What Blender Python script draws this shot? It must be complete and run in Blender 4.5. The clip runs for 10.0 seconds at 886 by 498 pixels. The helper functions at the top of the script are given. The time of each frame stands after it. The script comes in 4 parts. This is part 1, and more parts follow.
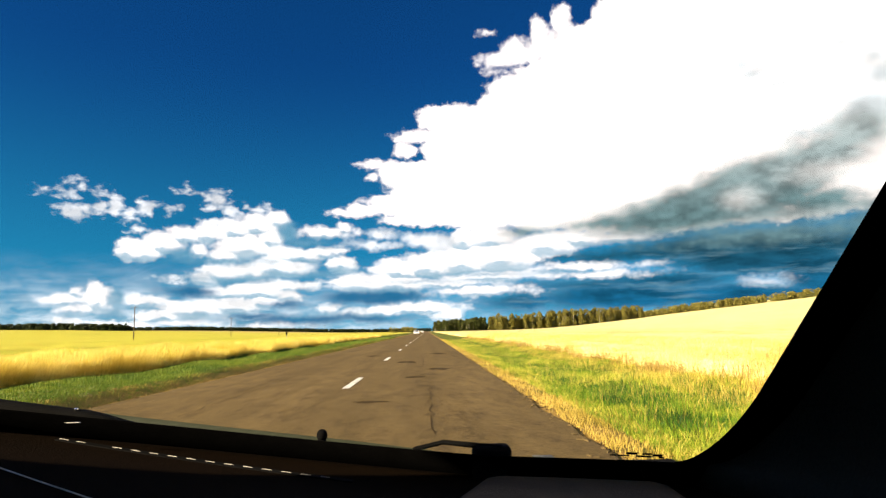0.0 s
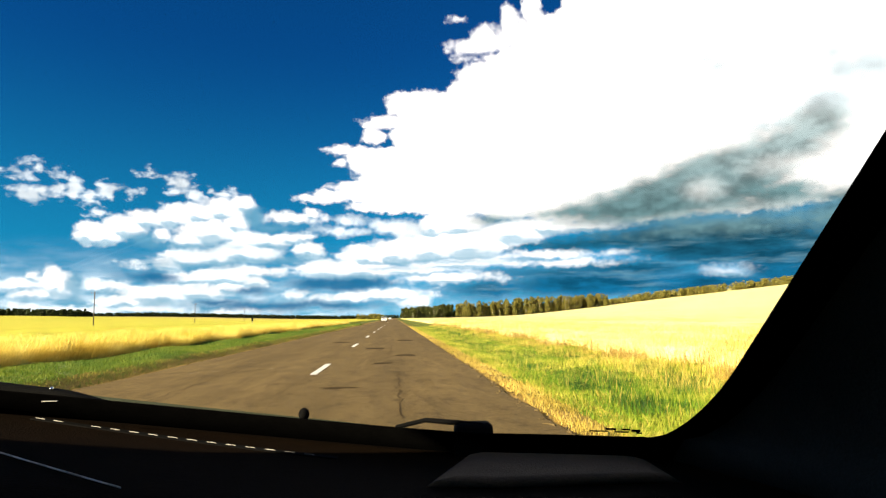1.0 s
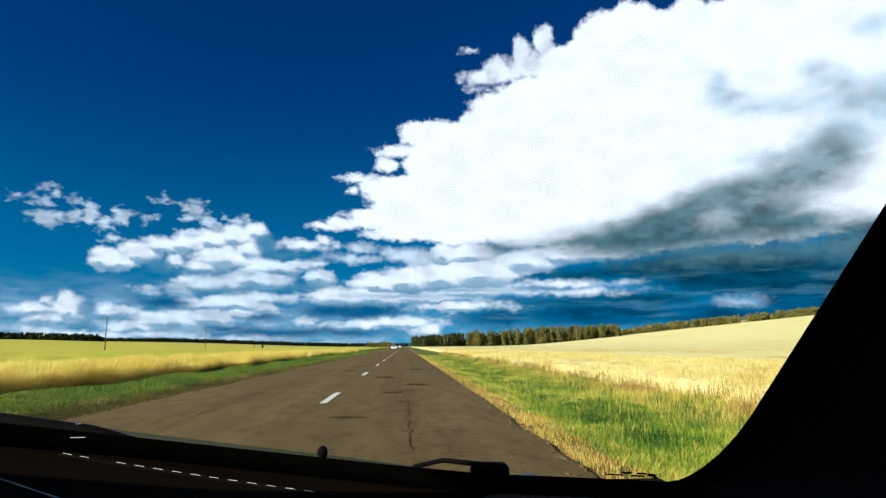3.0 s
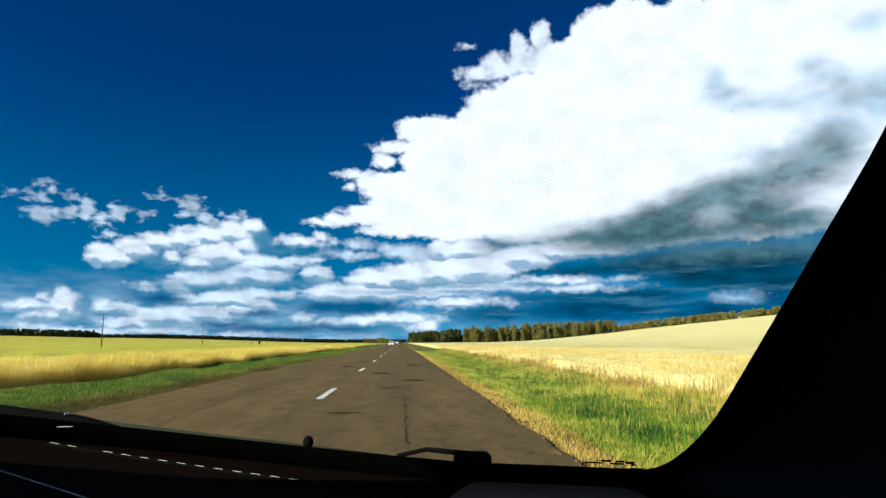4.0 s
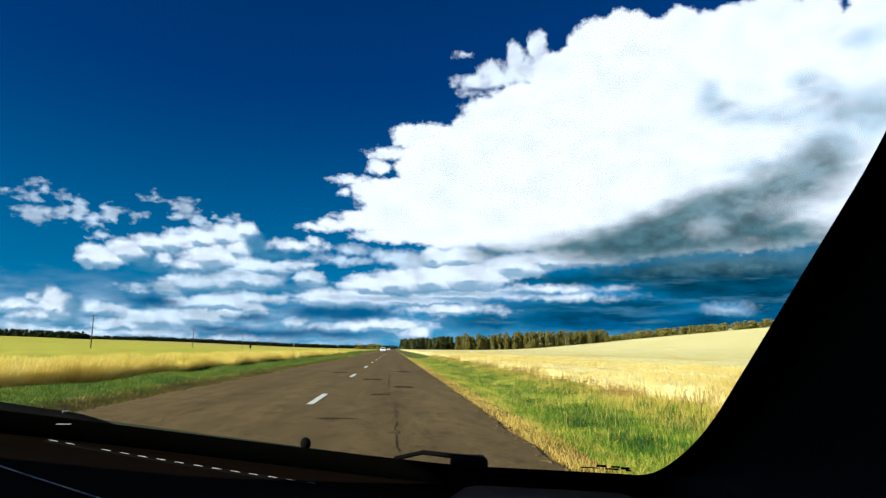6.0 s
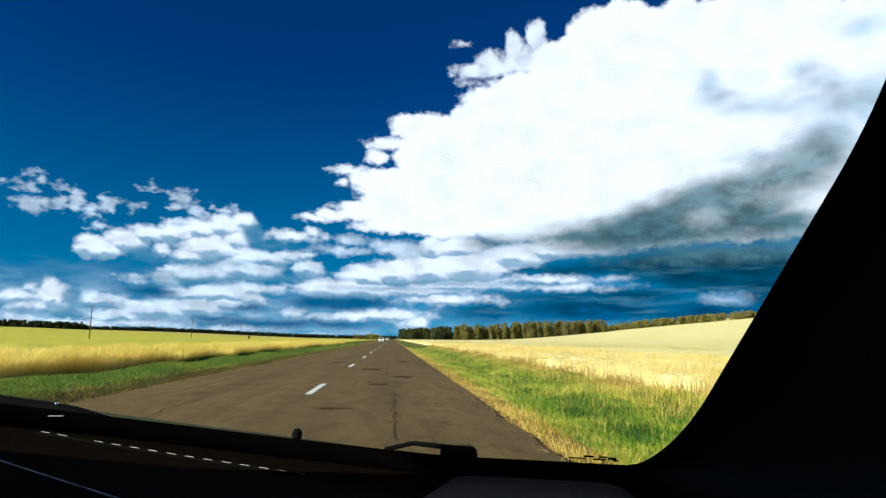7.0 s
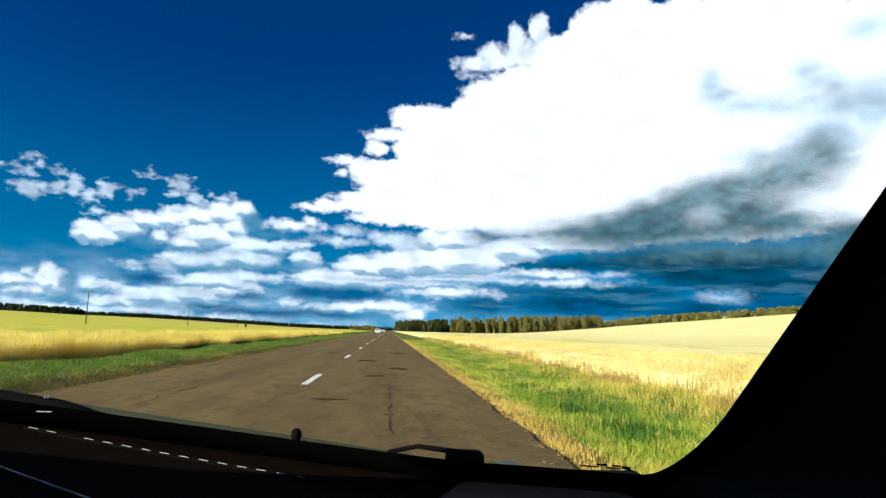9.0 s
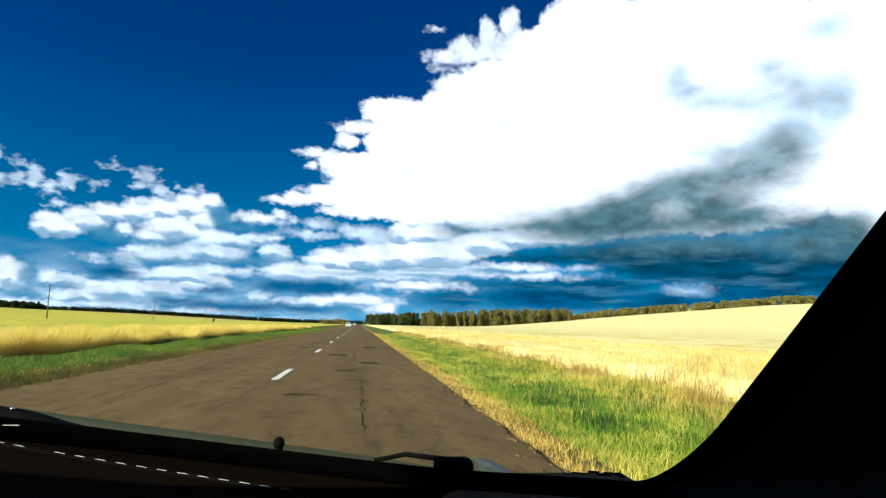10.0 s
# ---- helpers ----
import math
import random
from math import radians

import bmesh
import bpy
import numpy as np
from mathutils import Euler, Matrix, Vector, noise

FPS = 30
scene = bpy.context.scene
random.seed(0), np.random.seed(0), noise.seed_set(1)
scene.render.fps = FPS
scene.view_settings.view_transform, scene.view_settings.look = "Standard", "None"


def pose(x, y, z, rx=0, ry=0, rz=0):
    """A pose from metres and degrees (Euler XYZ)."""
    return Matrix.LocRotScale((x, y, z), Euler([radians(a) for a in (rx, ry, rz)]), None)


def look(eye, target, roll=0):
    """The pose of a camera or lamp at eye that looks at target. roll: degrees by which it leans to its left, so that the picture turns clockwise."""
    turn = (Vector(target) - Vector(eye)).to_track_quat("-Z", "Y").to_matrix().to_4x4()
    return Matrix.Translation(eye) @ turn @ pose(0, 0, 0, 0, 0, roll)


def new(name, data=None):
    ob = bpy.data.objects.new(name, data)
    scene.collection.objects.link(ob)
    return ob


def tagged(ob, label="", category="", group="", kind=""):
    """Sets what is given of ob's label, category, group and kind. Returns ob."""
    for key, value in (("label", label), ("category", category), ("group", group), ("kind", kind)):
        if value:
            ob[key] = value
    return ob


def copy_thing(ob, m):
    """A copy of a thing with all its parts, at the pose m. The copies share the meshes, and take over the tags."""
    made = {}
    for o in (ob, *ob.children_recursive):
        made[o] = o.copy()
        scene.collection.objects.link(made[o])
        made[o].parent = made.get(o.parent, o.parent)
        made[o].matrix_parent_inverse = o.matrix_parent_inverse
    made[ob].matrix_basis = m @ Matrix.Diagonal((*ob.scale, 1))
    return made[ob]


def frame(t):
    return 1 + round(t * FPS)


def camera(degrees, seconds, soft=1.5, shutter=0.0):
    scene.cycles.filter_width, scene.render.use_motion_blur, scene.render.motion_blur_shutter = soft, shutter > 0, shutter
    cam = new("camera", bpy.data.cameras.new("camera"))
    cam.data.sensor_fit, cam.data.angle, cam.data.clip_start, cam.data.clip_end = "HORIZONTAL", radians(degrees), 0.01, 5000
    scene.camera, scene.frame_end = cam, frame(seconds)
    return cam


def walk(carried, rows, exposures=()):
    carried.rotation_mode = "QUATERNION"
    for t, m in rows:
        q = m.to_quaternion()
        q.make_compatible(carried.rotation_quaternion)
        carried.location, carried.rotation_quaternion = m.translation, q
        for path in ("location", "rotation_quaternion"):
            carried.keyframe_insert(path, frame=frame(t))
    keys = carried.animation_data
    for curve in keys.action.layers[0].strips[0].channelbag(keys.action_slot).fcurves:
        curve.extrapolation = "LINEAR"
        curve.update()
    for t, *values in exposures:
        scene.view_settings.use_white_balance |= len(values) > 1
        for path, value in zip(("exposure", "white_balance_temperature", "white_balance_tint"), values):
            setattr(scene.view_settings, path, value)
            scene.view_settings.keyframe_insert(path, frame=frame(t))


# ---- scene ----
# Metres; x to the right of the road's centre line, y along the road, z up.
CX, CZ = 1.70, 1.20          # the seat from which the road is seen, over the right lane
cam = camera(70.0, 10.0, soft=1.3)
walk(cam, [
    (0, pose(CX+0.009, 0.052, CZ+0.003, 97.35, 1.02, -1.42)),
    (0.5, pose(CX-0.011, 0.057, CZ-0.007, 95.31, 1.41, -3.24)),
    (1, pose(CX-0.013, 0.049, CZ-0.007, 96.14, 0.82, -4.34)),
    (1.5, pose(CX+0.005, -0.010, CZ+0.020, 97.71, 0.29, -4.40)),
    (2, pose(CX-0.022, 0.009, CZ+0.016, 99.44, -0.27, -4.02)),
    (2.5, pose(CX-0.015, -0.001, CZ+0.002, 100.30, -0.58, -3.67)),
    (3, pose(CX-0.025, 0.025, CZ+0.010, 98.70, 0.18, -3.42)),
    (4.5, pose(CX+0.000, -0.003, CZ+0.000, 98.35, -0.00, -3.93)),
    (5, pose(CX-0.008, -0.018, CZ+0.002, 98.85, -0.42, -4.19)),
    (5.5, pose(CX-0.021, 0.007, CZ-0.003, 99.17, -0.65, -4.32)),
    (7, pose(CX-0.005, -0.001, CZ+0.001, 98.11, -0.64, -4.55)),
    (7.5, pose(CX-0.005, 0.028, CZ-0.002, 97.72, -0.57, -4.58)),
    (8, pose(CX+0.001, 0.027, CZ-0.000, 97.48, -0.56, -4.41)),
    (8.5, pose(CX+0.003, 0.043, CZ-0.001, 97.47, -0.86, -4.36)),
    (9, pose(CX-0.018, 0.039, CZ+0.010, 97.46, -1.81, -4.88)),
    (9.5, pose(CX-0.052, 0.050, CZ+0.013, 96.82, -2.11, -5.96)),
    (10, pose(CX-0.040, 0.062, CZ+0.025, 96.94, -1.54, -7.50)),
], exposures=[(0.0, 1.66, 7150, 14), (0.4, 1.84, 7150, 13), (1.0, 1.80, 6950, 9), (1.3, 1.46, 5950, 5), (2.0, 1.24, 5600, 4), (2.5, 1.02, 5550, 4), (8.0, 1.07, 5500, 4), (9.5, 1.25, 5550, 4), (10.0, 1.25, 5500, 4)])

# ---- sky, clouds and sun ----
SUN = Vector((-0.84, -0.44, 0.37)).normalized()      # from behind, on the left, late afternoon
sun = new("sun", bpy.data.lights.new("sun", "SUN"))
sun.data.energy, sun.data.angle, sun.data.color = 5.0, radians(0.6), (1.0, 0.86, 0.62)
sun.matrix_world = look(SUN * 200, (0, 0, 0))

# Clouds as soft lobes: azimuth, elevation, half width, half height in degrees.
WISPS = [(-30.6, 11.4, 0.85, 0.29), (-29.7, 11.1, 0.80, 0.38), (-29.2, 12.2, 0.55, 0.30), (-28.7, 11.7, 0.33, 0.47), (-27.3, 11.6, 0.53, 0.26), (-29.2, 9.8, 1.02, 0.68), (-28.2, 10.1, 0.82, 0.52), (-27.2, 10.3, 0.69, 0.65), (-26.1, 10.5, 0.78, 0.79), (-25.1, 9.9, 0.96, 0.49), (-24.1, 10.5, 0.65, 0.76), (-23.3, 10.7, 0.58, 0.23), (-22.2, 10.3, 0.50, 0.36), (-21.7, 10.5, 0.38, 0.27), (-24.4, 8.7, 0.72, 0.36), (-20.6, 12.1, 0.73, 0.28), (-18.4, 11.6, 1.07, 0.70), (-18.9, 10.9, 0.71, 0.42), (-17.2, 10.5, 0.91, 0.57), (-16.0, 11.0, 0.32, 0.33), (-14.9, 10.7, 0.65, 0.34), (-14.3, 11.1, 0.47, 0.24), (-18.7, 9.6, 0.62, 0.28)]
HEAP = [(-25.1, 7.1, 0.95, 0.93), (-23.8, 6.9, 1.30, 0.77), (-22.5, 7.6, 1.50, 0.87), (-20.8, 8.4, 1.55, 0.69), (-18.9, 8.6, 1.86, 0.70), (-16.9, 9.1, 1.92, 0.71), (-14.9, 9.5, 1.97, 0.82), (-13.3, 10.0, 0.95, 0.68), (-15.7, 7.6, 2.88, 1.06), (-13.9, 8.3, 1.22, 0.92), (-19.7, 7.1, 0.52, 0.51), (-17.5, 6.8, 1.44, 0.57), (-9.1, 8.9, 2.22, 0.45), (-7.4, 9.3, 0.65, 0.45), (-27.0, 2.9, 1.05, 0.96), (-27.3, 3.6, 0.64, 0.69), (-28.6, 3.5, 0.47, 0.34), (-29.6, 2.9, 1.14, 0.34), (-27.9, 2.2, 1.41, 0.30)]
LAYERS = [(-11.4, 6.9, 2.51, 0.64), (-9.0, 7.2, 1.87, 0.45), (-13.3, 5.8, 3.04, 0.83), (-17.8, 5.3, 1.88, 0.66), (-7.5, 6.1, 1.24, 0.80), (-15.6, 5.4, 2.40, 0.72), (-19.1, 4.8, 1.40, 0.47), (-14.6, 3.8, 3.36, 0.68), (-17.3, 3.7, 1.88, 0.52), (-12.7, 4.2, 2.95, 0.54), (-12.2, 3.4, 1.23, 0.39), (-21.6, 4.5, 0.92, 0.28), (-19.8, 2.2, 3.22, 0.70), (-16.8, 2.5, 2.80, 0.71), (-22.3, 1.7, 1.74, 0.50), (-14.5, 2.8, 1.66, 0.48), (-21.0, 1.0, 2.72, 0.27), (-26.5, 1.0, 3.25, 0.26), (-8.8, 2.2, 0.97, 0.35), (-4.7, 1.9, 2.50, 0.35), (-14.0, 0.8, 1.94, 0.19), (-23.7, 2.8, 2.44, 0.40)]
CENTRE = [(-2.5, 5.5, 2.44, 1.02), (0.0, 5.9, 2.67, 1.12), (3.1, 6.2, 3.09, 1.23), (6.7, 6.5, 3.69, 1.33), (10.8, 7.5, 3.04, 1.02), (-6.0, 4.4, 2.50, 0.70), (-3.0, 4.4, 3.65, 0.81), (13.4, 8.0, 4.18, 0.66), (17.6, 7.9, 3.00, 0.40), (3.6, 8.3, 1.24, 1.02), (5.9, 8.3, 2.27, 0.92), (1.1, 4.3, 4.61, 0.36), (6.2, 4.9, 4.59, 0.46), (13.3, 5.4, 4.16, 0.30), (16.3, 4.7, 3.01, 0.25), (-0.4, 2.1, 3.15, 0.46), (2.0, 1.4, 1.32, 0.61), (4.7, 3.5, 3.37, 0.36), (28.7, 3.6, 1.51, 0.33)]
SMALL = [(-4.1, 8.8, 1.27, 0.40), (-0.5, 8.1, 1.44, 0.61), (-4.5, 7.8, 2.03, 0.30), (1.3, 7.9, 2.06, 0.82)]
BODY = [(15.5, 17.4, 11.57, 6.65), (23.0, 20.2, 11.04, 7.56), (30.0, 22.0, 9.19, 5.87), (5.1, 16.4, 5.25, 3.26), (3.2, 19.1, 2.44, 1.08), (8.2, 14.2, 7.20, 4.24), (6.7, 17.7, 4.46, 2.36), (10.6, 19.6, 3.64, 2.41), (36.7, 11.4, 3.24, 2.57), (33.7, 13.1, 5.99, 3.07), (41.5, 18.2, 5.06, 5.78), (43.7, 11.4, 5.22, 4.69), (46.9, 20.3, 5.36, 7.61), (42.8, 25.3, 4.11, 4.61), (22.7, 11.0, 10.06, 2.89), (18.4, 9.6, 7.52, 1.39), (30.7, 10.1, 7.75, 1.92), (34.7, 15.9, 5.21, 3.00), (10.3, 9.8, 3.57, 1.02), (12.4, 11.2, 4.53, 1.71), (5.1, 10.6, 5.69, 1.43), (3.0, 12.4, 6.51, 2.43)]
EDGE = [(0.8, 19.0, 1.48, 1.07), (-0.7, 17.4, 2.00, 0.64), (-1.8, 16.2, 1.04, 0.64), (-4.2, 14.9, 1.55, 0.45), (-3.0, 14.2, 1.66, 0.75), (-4.7, 13.9, 0.46, 0.30), (-0.6, 13.8, 3.13, 1.51), (-1.1, 11.5, 4.46, 1.01), (-5.6, 11.0, 1.52, 0.50), (-7.1, 10.6, 1.30, 0.30), (-3.9, 11.0, 2.15, 0.60), (-0.0, 10.2, 3.63, 0.76), (12.2, 21.2, 2.50, 1.80), (17.2, 23.5, 4.41, 3.00), (18.8, 25.8, 2.80, 2.55), (14.8, 23.9, 2.47, 1.47), (15.1, 25.1, 2.17, 0.91), (21.0, 27.0, 2.46, 1.89), (17.7, 26.7, 1.73, 1.24), (26.0, 26.6, 2.03, 1.85), (29.3, 25.8, 2.70, 1.99), (33.2, 26.1, 2.37, 2.07), (36.1, 25.2, 2.30, 2.11), (39.1, 23.6, 2.14, 2.31)]
SCRAPS = [(7.1, 23.8, 1.92, 0.61), (8.7, 24.7, 1.28, 0.79), (9.6, 24.0, 1.81, 0.65), (11.0, 25.7, 0.90, 1.27), (11.7, 24.7, 1.79, 0.92), (13.1, 26.6, 0.90, 1.34), (13.7, 25.5, 1.26, 0.64), (13.3, 24.2, 1.78, 0.65), (7.4, 21.6, 1.38, 0.48), (8.3, 21.9, 0.96, 0.48), (9.5, 21.7, 0.95, 0.48), (6.5, 22.8, 0.64, 0.24), (6.0, 26.1, 0.49, 0.14)]
SHADE = [(15.4, 9.1, 2.47, 0.45), (17.8, 9.0, 3.57, 0.89), (20.8, 9.3, 4.38, 1.47), (24.3, 9.9, 4.45, 2.11), (27.5, 10.8, 4.26, 2.53), (30.6, 11.6, 4.06, 2.10), (33.7, 13.1, 3.46, 1.59), (35.8, 14.5, 2.61, 1.46), (33.1, 9.3, 3.10, 1.34), (24.9, 8.8, 5.25, 0.77), (30.6, 8.6, 4.41, 1.01), (9.0, 8.7, 1.33, 0.41), (29.3, 7.4, 7.54, 0.74), (37.3, 7.9, 3.51, 1.72), (39.4, 8.0, 3.01, 1.51)]
LOW_SHADE = [(-25.9, 3.0, 0.58, 0.75), (-25.9, 1.9, 0.57, 0.44), (-21.1, 6.7, 1.19, 0.42), (-12.4, 8.8, 0.86, 0.98), (-16.4, 4.7, 2.83, 0.19), (-9.9, 5.2, 2.93, 0.25), (-11.0, 8.0, 1.94, 0.30), (-17.9, 6.2, 2.70, 0.19), (-0.4, 4.4, 3.06, 0.15), (5.2, 5.0, 4.09, 0.15)]
SOFT = [(28.0, 21.2, 0.89, 0.97), (28.8, 20.0, 1.49, 0.71), (31.2, 19.1, 2.08, 0.57), (33.6, 18.5, 1.36, 0.47), (35.2, 21.2, 0.86, 0.66), (36.2, 20.1, 1.15, 0.62), (37.3, 19.5, 1.26, 0.74), (37.7, 18.1, 2.32, 0.99), (35.5, 18.8, 0.93, 0.46), (39.6, 18.0, 1.40, 1.85), (39.6, 23.4, 1.21, 0.62), (36.7, 16.0, 2.36, 1.35), (32.2, 15.0, 2.81, 0.53)]
LIT = [(27.3, 10.3, 1.48, 0.75), (33.8, 11.7, 2.55, 0.75), (37.2, 12.7, 1.60, 0.85), (29.3, 8.0, 2.50, 0.46), (31.4, 8.2, 2.80, 0.46), (22.6, 7.5, 4.97, 0.39), (35.0, 8.3, 2.25, 0.44), (28.1, 3.8, 0.60, 0.37), (29.1, 4.0, 0.42, 0.32), (26.7, 3.2, 0.61, 0.24)]
RAIN = [(29.2, 5.7, 7.52, 1.67), (20.2, 6.3, 5.99, 0.49), (24.9, 6.5, 6.88, 0.96), (15.8, 6.2, 3.42, 0.35), (17.7, 2.7, 7.90, 1.09), (26.9, 2.5, 6.60, 0.94), (15.3, 3.7, 4.37, 0.50), (34.0, 4.2, 4.44, 2.22), (8.8, 2.5, 3.03, 0.71), (40.6, 4.8, 6.15, 2.06), (21.1, 3.9, 5.46, 0.68)]
HOLES = [(-20.3, 3.6, 1.71, 0.42), (-6.9, 3.1, 2.28, 0.50), (-3.9, 3.2, 3.53, 0.66), (-12.7, 2.5, 1.32, 0.24), (-4.9, 1.2, 3.00, 0.30), (-11.2, 1.2, 5.31, 0.34), (-15.4, 1.5, 1.64, 0.24)]


class Nodes:
    """Short calls for a node tree."""

    def __init__(self, tree):
        self.tree = tree

    def add(self, kind):
        return self.tree.nodes.new(kind)

    def put(self, socket, value):
        if isinstance(value, bpy.types.NodeSocket):
            self.tree.links.new(value, socket)
        elif value is not None:
            socket.default_value = value

    def math(self, op, a, b=None, c=None, clamp=False):
        node = self.add("ShaderNodeMath")
        node.operation, node.use_clamp = op, clamp
        for socket, value in zip(node.inputs, (a, b, c)):
            self.put(socket, value)
        return node.outputs[0]

    def vec(self, op, a, b=None, c=None, out=0):
        node = self.add("ShaderNodeVectorMath")
        node.operation = op
        for socket, value in zip(node.inputs, (a, b, c)):
            self.put(socket, value)
        return node.outputs[out]

    def xyz(self, x, y, z=0.0):
        node = self.add("ShaderNodeCombineXYZ")
        for socket, value in zip(node.inputs, (x, y, z)):
            self.put(socket, value)
        return node.outputs[0]

    def noise(self, where, scale, detail=4.0, rough=0.55, colour=False, warp=0.0):
        node = self.add("ShaderNodeTexNoise")
        self.put(node.inputs["Vector"], where)
        for key, value in (("Scale", scale), ("Detail", detail), ("Roughness", rough), ("Distortion", warp)):
            self.put(node.inputs[key], value)
        return node.outputs[1 if colour else 0]

    def ramp(self, value, low, high, a=0.0, b=1.0, smooth=True):
        node = self.add("ShaderNodeMapRange")
        node.interpolation_type = "SMOOTHSTEP" if smooth else "LINEAR"
        for socket, v in zip(node.inputs, (value, low, high, a, b)):
            self.put(socket, v)
        return node.outputs[0]

    def mix(self, fac, a, b, blend="MIX"):
        node = self.add("ShaderNodeMix")
        node.data_type, node.blend_type = "RGBA", blend
        self.put(node.inputs[0], fac)
        for socket, v in zip(node.inputs[6:8], (a, b)):
            self.put(socket, v if isinstance(v, bpy.types.NodeSocket) else (*v, 1.0))
        return node.outputs[2]


def lobes(n, where, shapes, blend=0.0):
    """How deep a direction lies inside the nearest of some lobes, in degrees (below nought outside); blend melts them together."""
    best = None
    for a, e, ra, re in shapes:
        size = n.vec("LENGTH", n.vec("MULTIPLY_ADD", where, (1 / ra, 1 / re, 0), (-a / ra, -e / re, 0)), out=1)
        r = min(re, 0.5 * ra + 0.5 * re)
        deep = n.math("MULTIPLY_ADD", size, -r, r)
        best = deep if best is None else n.math("SMOOTH_MAX", best, deep, blend) if blend else n.math("MAXIMUM", best, deep)
    return best


world = bpy.data.worlds.new("sky")
scene.world = world
world.use_nodes = True
n = Nodes(world.node_tree)
world.node_tree.nodes.clear()
SKY = 0.075
way = n.add("ShaderNodeTexCoord").outputs["Generated"]
part_xyz = n.add("ShaderNodeSeparateXYZ")
n.put(part_xyz.inputs[0], way)
azim = n.math("MULTIPLY", n.math("ARCTAN2", part_xyz.outputs[0], part_xyz.outputs[1]), 180 / math.pi)
elev = n.math("MULTIPLY", n.math("ARCSINE", part_xyz.outputs[2]), 180 / math.pi)
spot = n.xyz(azim, elev)
air = n.add("ShaderNodeTexSky")
air.sky_type, air.sun_disc, air.altitude = "NISHITA", False, 100.0
air.sun_elevation, air.sun_rotation = math.asin(SUN.z), math.atan2(SUN.x, SUN.y)
air.air_density, air.dust_density, air.ozone_density = 1.0, 0.3, 3.0
deep = n.add("ShaderNodeGamma")
n.put(air.inputs[0], n.vec("NORMALIZE", n.vec("ADD", way, (0, 0, 0.16))))
n.put(deep.inputs[0], air.outputs[0])
deep.inputs[1].default_value = 1.25
tone = n.mix(n.ramp(elev, 25.0, 6.0), (0.0, 0.228, 0.43), (0.012, 0.44, 0.50))
blue = n.mix(1.0, deep.outputs[0], tone, "MULTIPLY")


def level(v):
    """The same light in all three channels, over the sky's strength."""
    return n.xyz(v, v, v)


def tint(r, g, b):
    return (r / SKY, g / SKY, b / SKY)


# ragged edges: the place is shifted by noise at three sizes before the lobes are asked
big = n.vec("SUBTRACT", n.noise(spot, 0.30, 1.0, colour=True), (0.5, 0.5, 0.5))
mid = n.vec("SUBTRACT", n.noise(spot, 0.95, 2.0, 0.5, colour=True), (0.5, 0.5, 0.5))
fine = n.vec("SUBTRACT", n.noise(spot, 3.2, 3.0, 0.6, colour=True), (0.5, 0.5, 0.5))
bent = n.vec("MULTIPLY_ADD", big, (0.55, 0.35, 0), spot)
bent = n.vec("MULTIPLY_ADD", mid, (0.75, 0.55, 0), bent)
bent = n.vec("MULTIPLY_ADD", fine, (0.42, 0.32, 0), bent)
fluff = n.math("SUBTRACT", n.noise(n.vec("MULTIPLY", spot, (1, 1.35, 0)), 0.85, 7.0, 0.62), 0.5)
flat = n.math("SUBTRACT", n.noise(n.vec("MULTIPLY", n.vec("MULTIPLY_ADD", mid, (0.9, 0.4, 0), spot), (0.5, 1.7, 0)), 0.7, 6.0, 0.58), 0.5)
swell = n.noise(n.vec("MULTIPLY", spot, (0.8, 1.1, 0)), 0.42, 4.0, 0.55)

heap = n.math("MULTIPLY_ADD", fluff, 1.3, lobes(n, bent, BODY + EDGE))
tatter = n.math("SUBTRACT", n.noise(spot, 2.1, 5.0, 0.6), 0.5)
scrap = n.math("MULTIPLY_ADD", tatter, 0.55, n.math("MULTIPLY_ADD", fluff, 0.8, lobes(n, bent, SCRAPS, 0.5)))
near = n.math("MULTIPLY_ADD", fluff, 1.1, lobes(n, bent, HEAP))
shred = n.math("SUBTRACT", n.noise(n.vec("MULTIPLY", spot, (0.8, 1.3, 0)), 1.4, 5.0, 0.52), 0.52)
wisp = n.math("MULTIPLY_ADD", shred, 2.0, lobes(n, bent, WISPS))
layer = n.math("MULTIPLY_ADD", flat, 0.9, n.math("MULTIPLY_ADD", fluff, 0.8, lobes(n, bent, LAYERS)))
bank = n.math("MULTIPLY_ADD", flat, 0.8, n.math("MULTIPLY_ADD", fluff, 0.8, lobes(n, bent, CENTRE)))
small = n.math("MULTIPLY_ADD", fluff, 1.2, lobes(n, bent, SMALL))
rain = n.ramp(n.math("MULTIPLY_ADD", flat, 1.4, lobes(n, bent, RAIN)), -0.9, 0.6)
hole = n.ramp(n.math("MULTIPLY_ADD", flat, 0.9, lobes(n, bent, HOLES)), -0.35, 0.35, 0.0, 0.92)

# a thin veil towards the horizon on the left, and loose clouds all round the rest of the sky
veil = n.math("MULTIPLY", n.ramp(elev, 7.0, 0.3), n.ramp(flat, -0.30, 0.22))
veil = n.math("MULTIPLY", veil, n.ramp(azim, 6.0, -12.0, 0.24, 0.55))
behind = n.math("MULTIPLY", n.ramp(n.math("ABSOLUTE", azim), 44.0, 60.0), n.ramp(n.noise(way, 3.0, 6.0, 0.6), 0.5, 0.62))
behind = n.math("MULTIPLY", behind, n.ramp(elev, 0.0, 8.0))

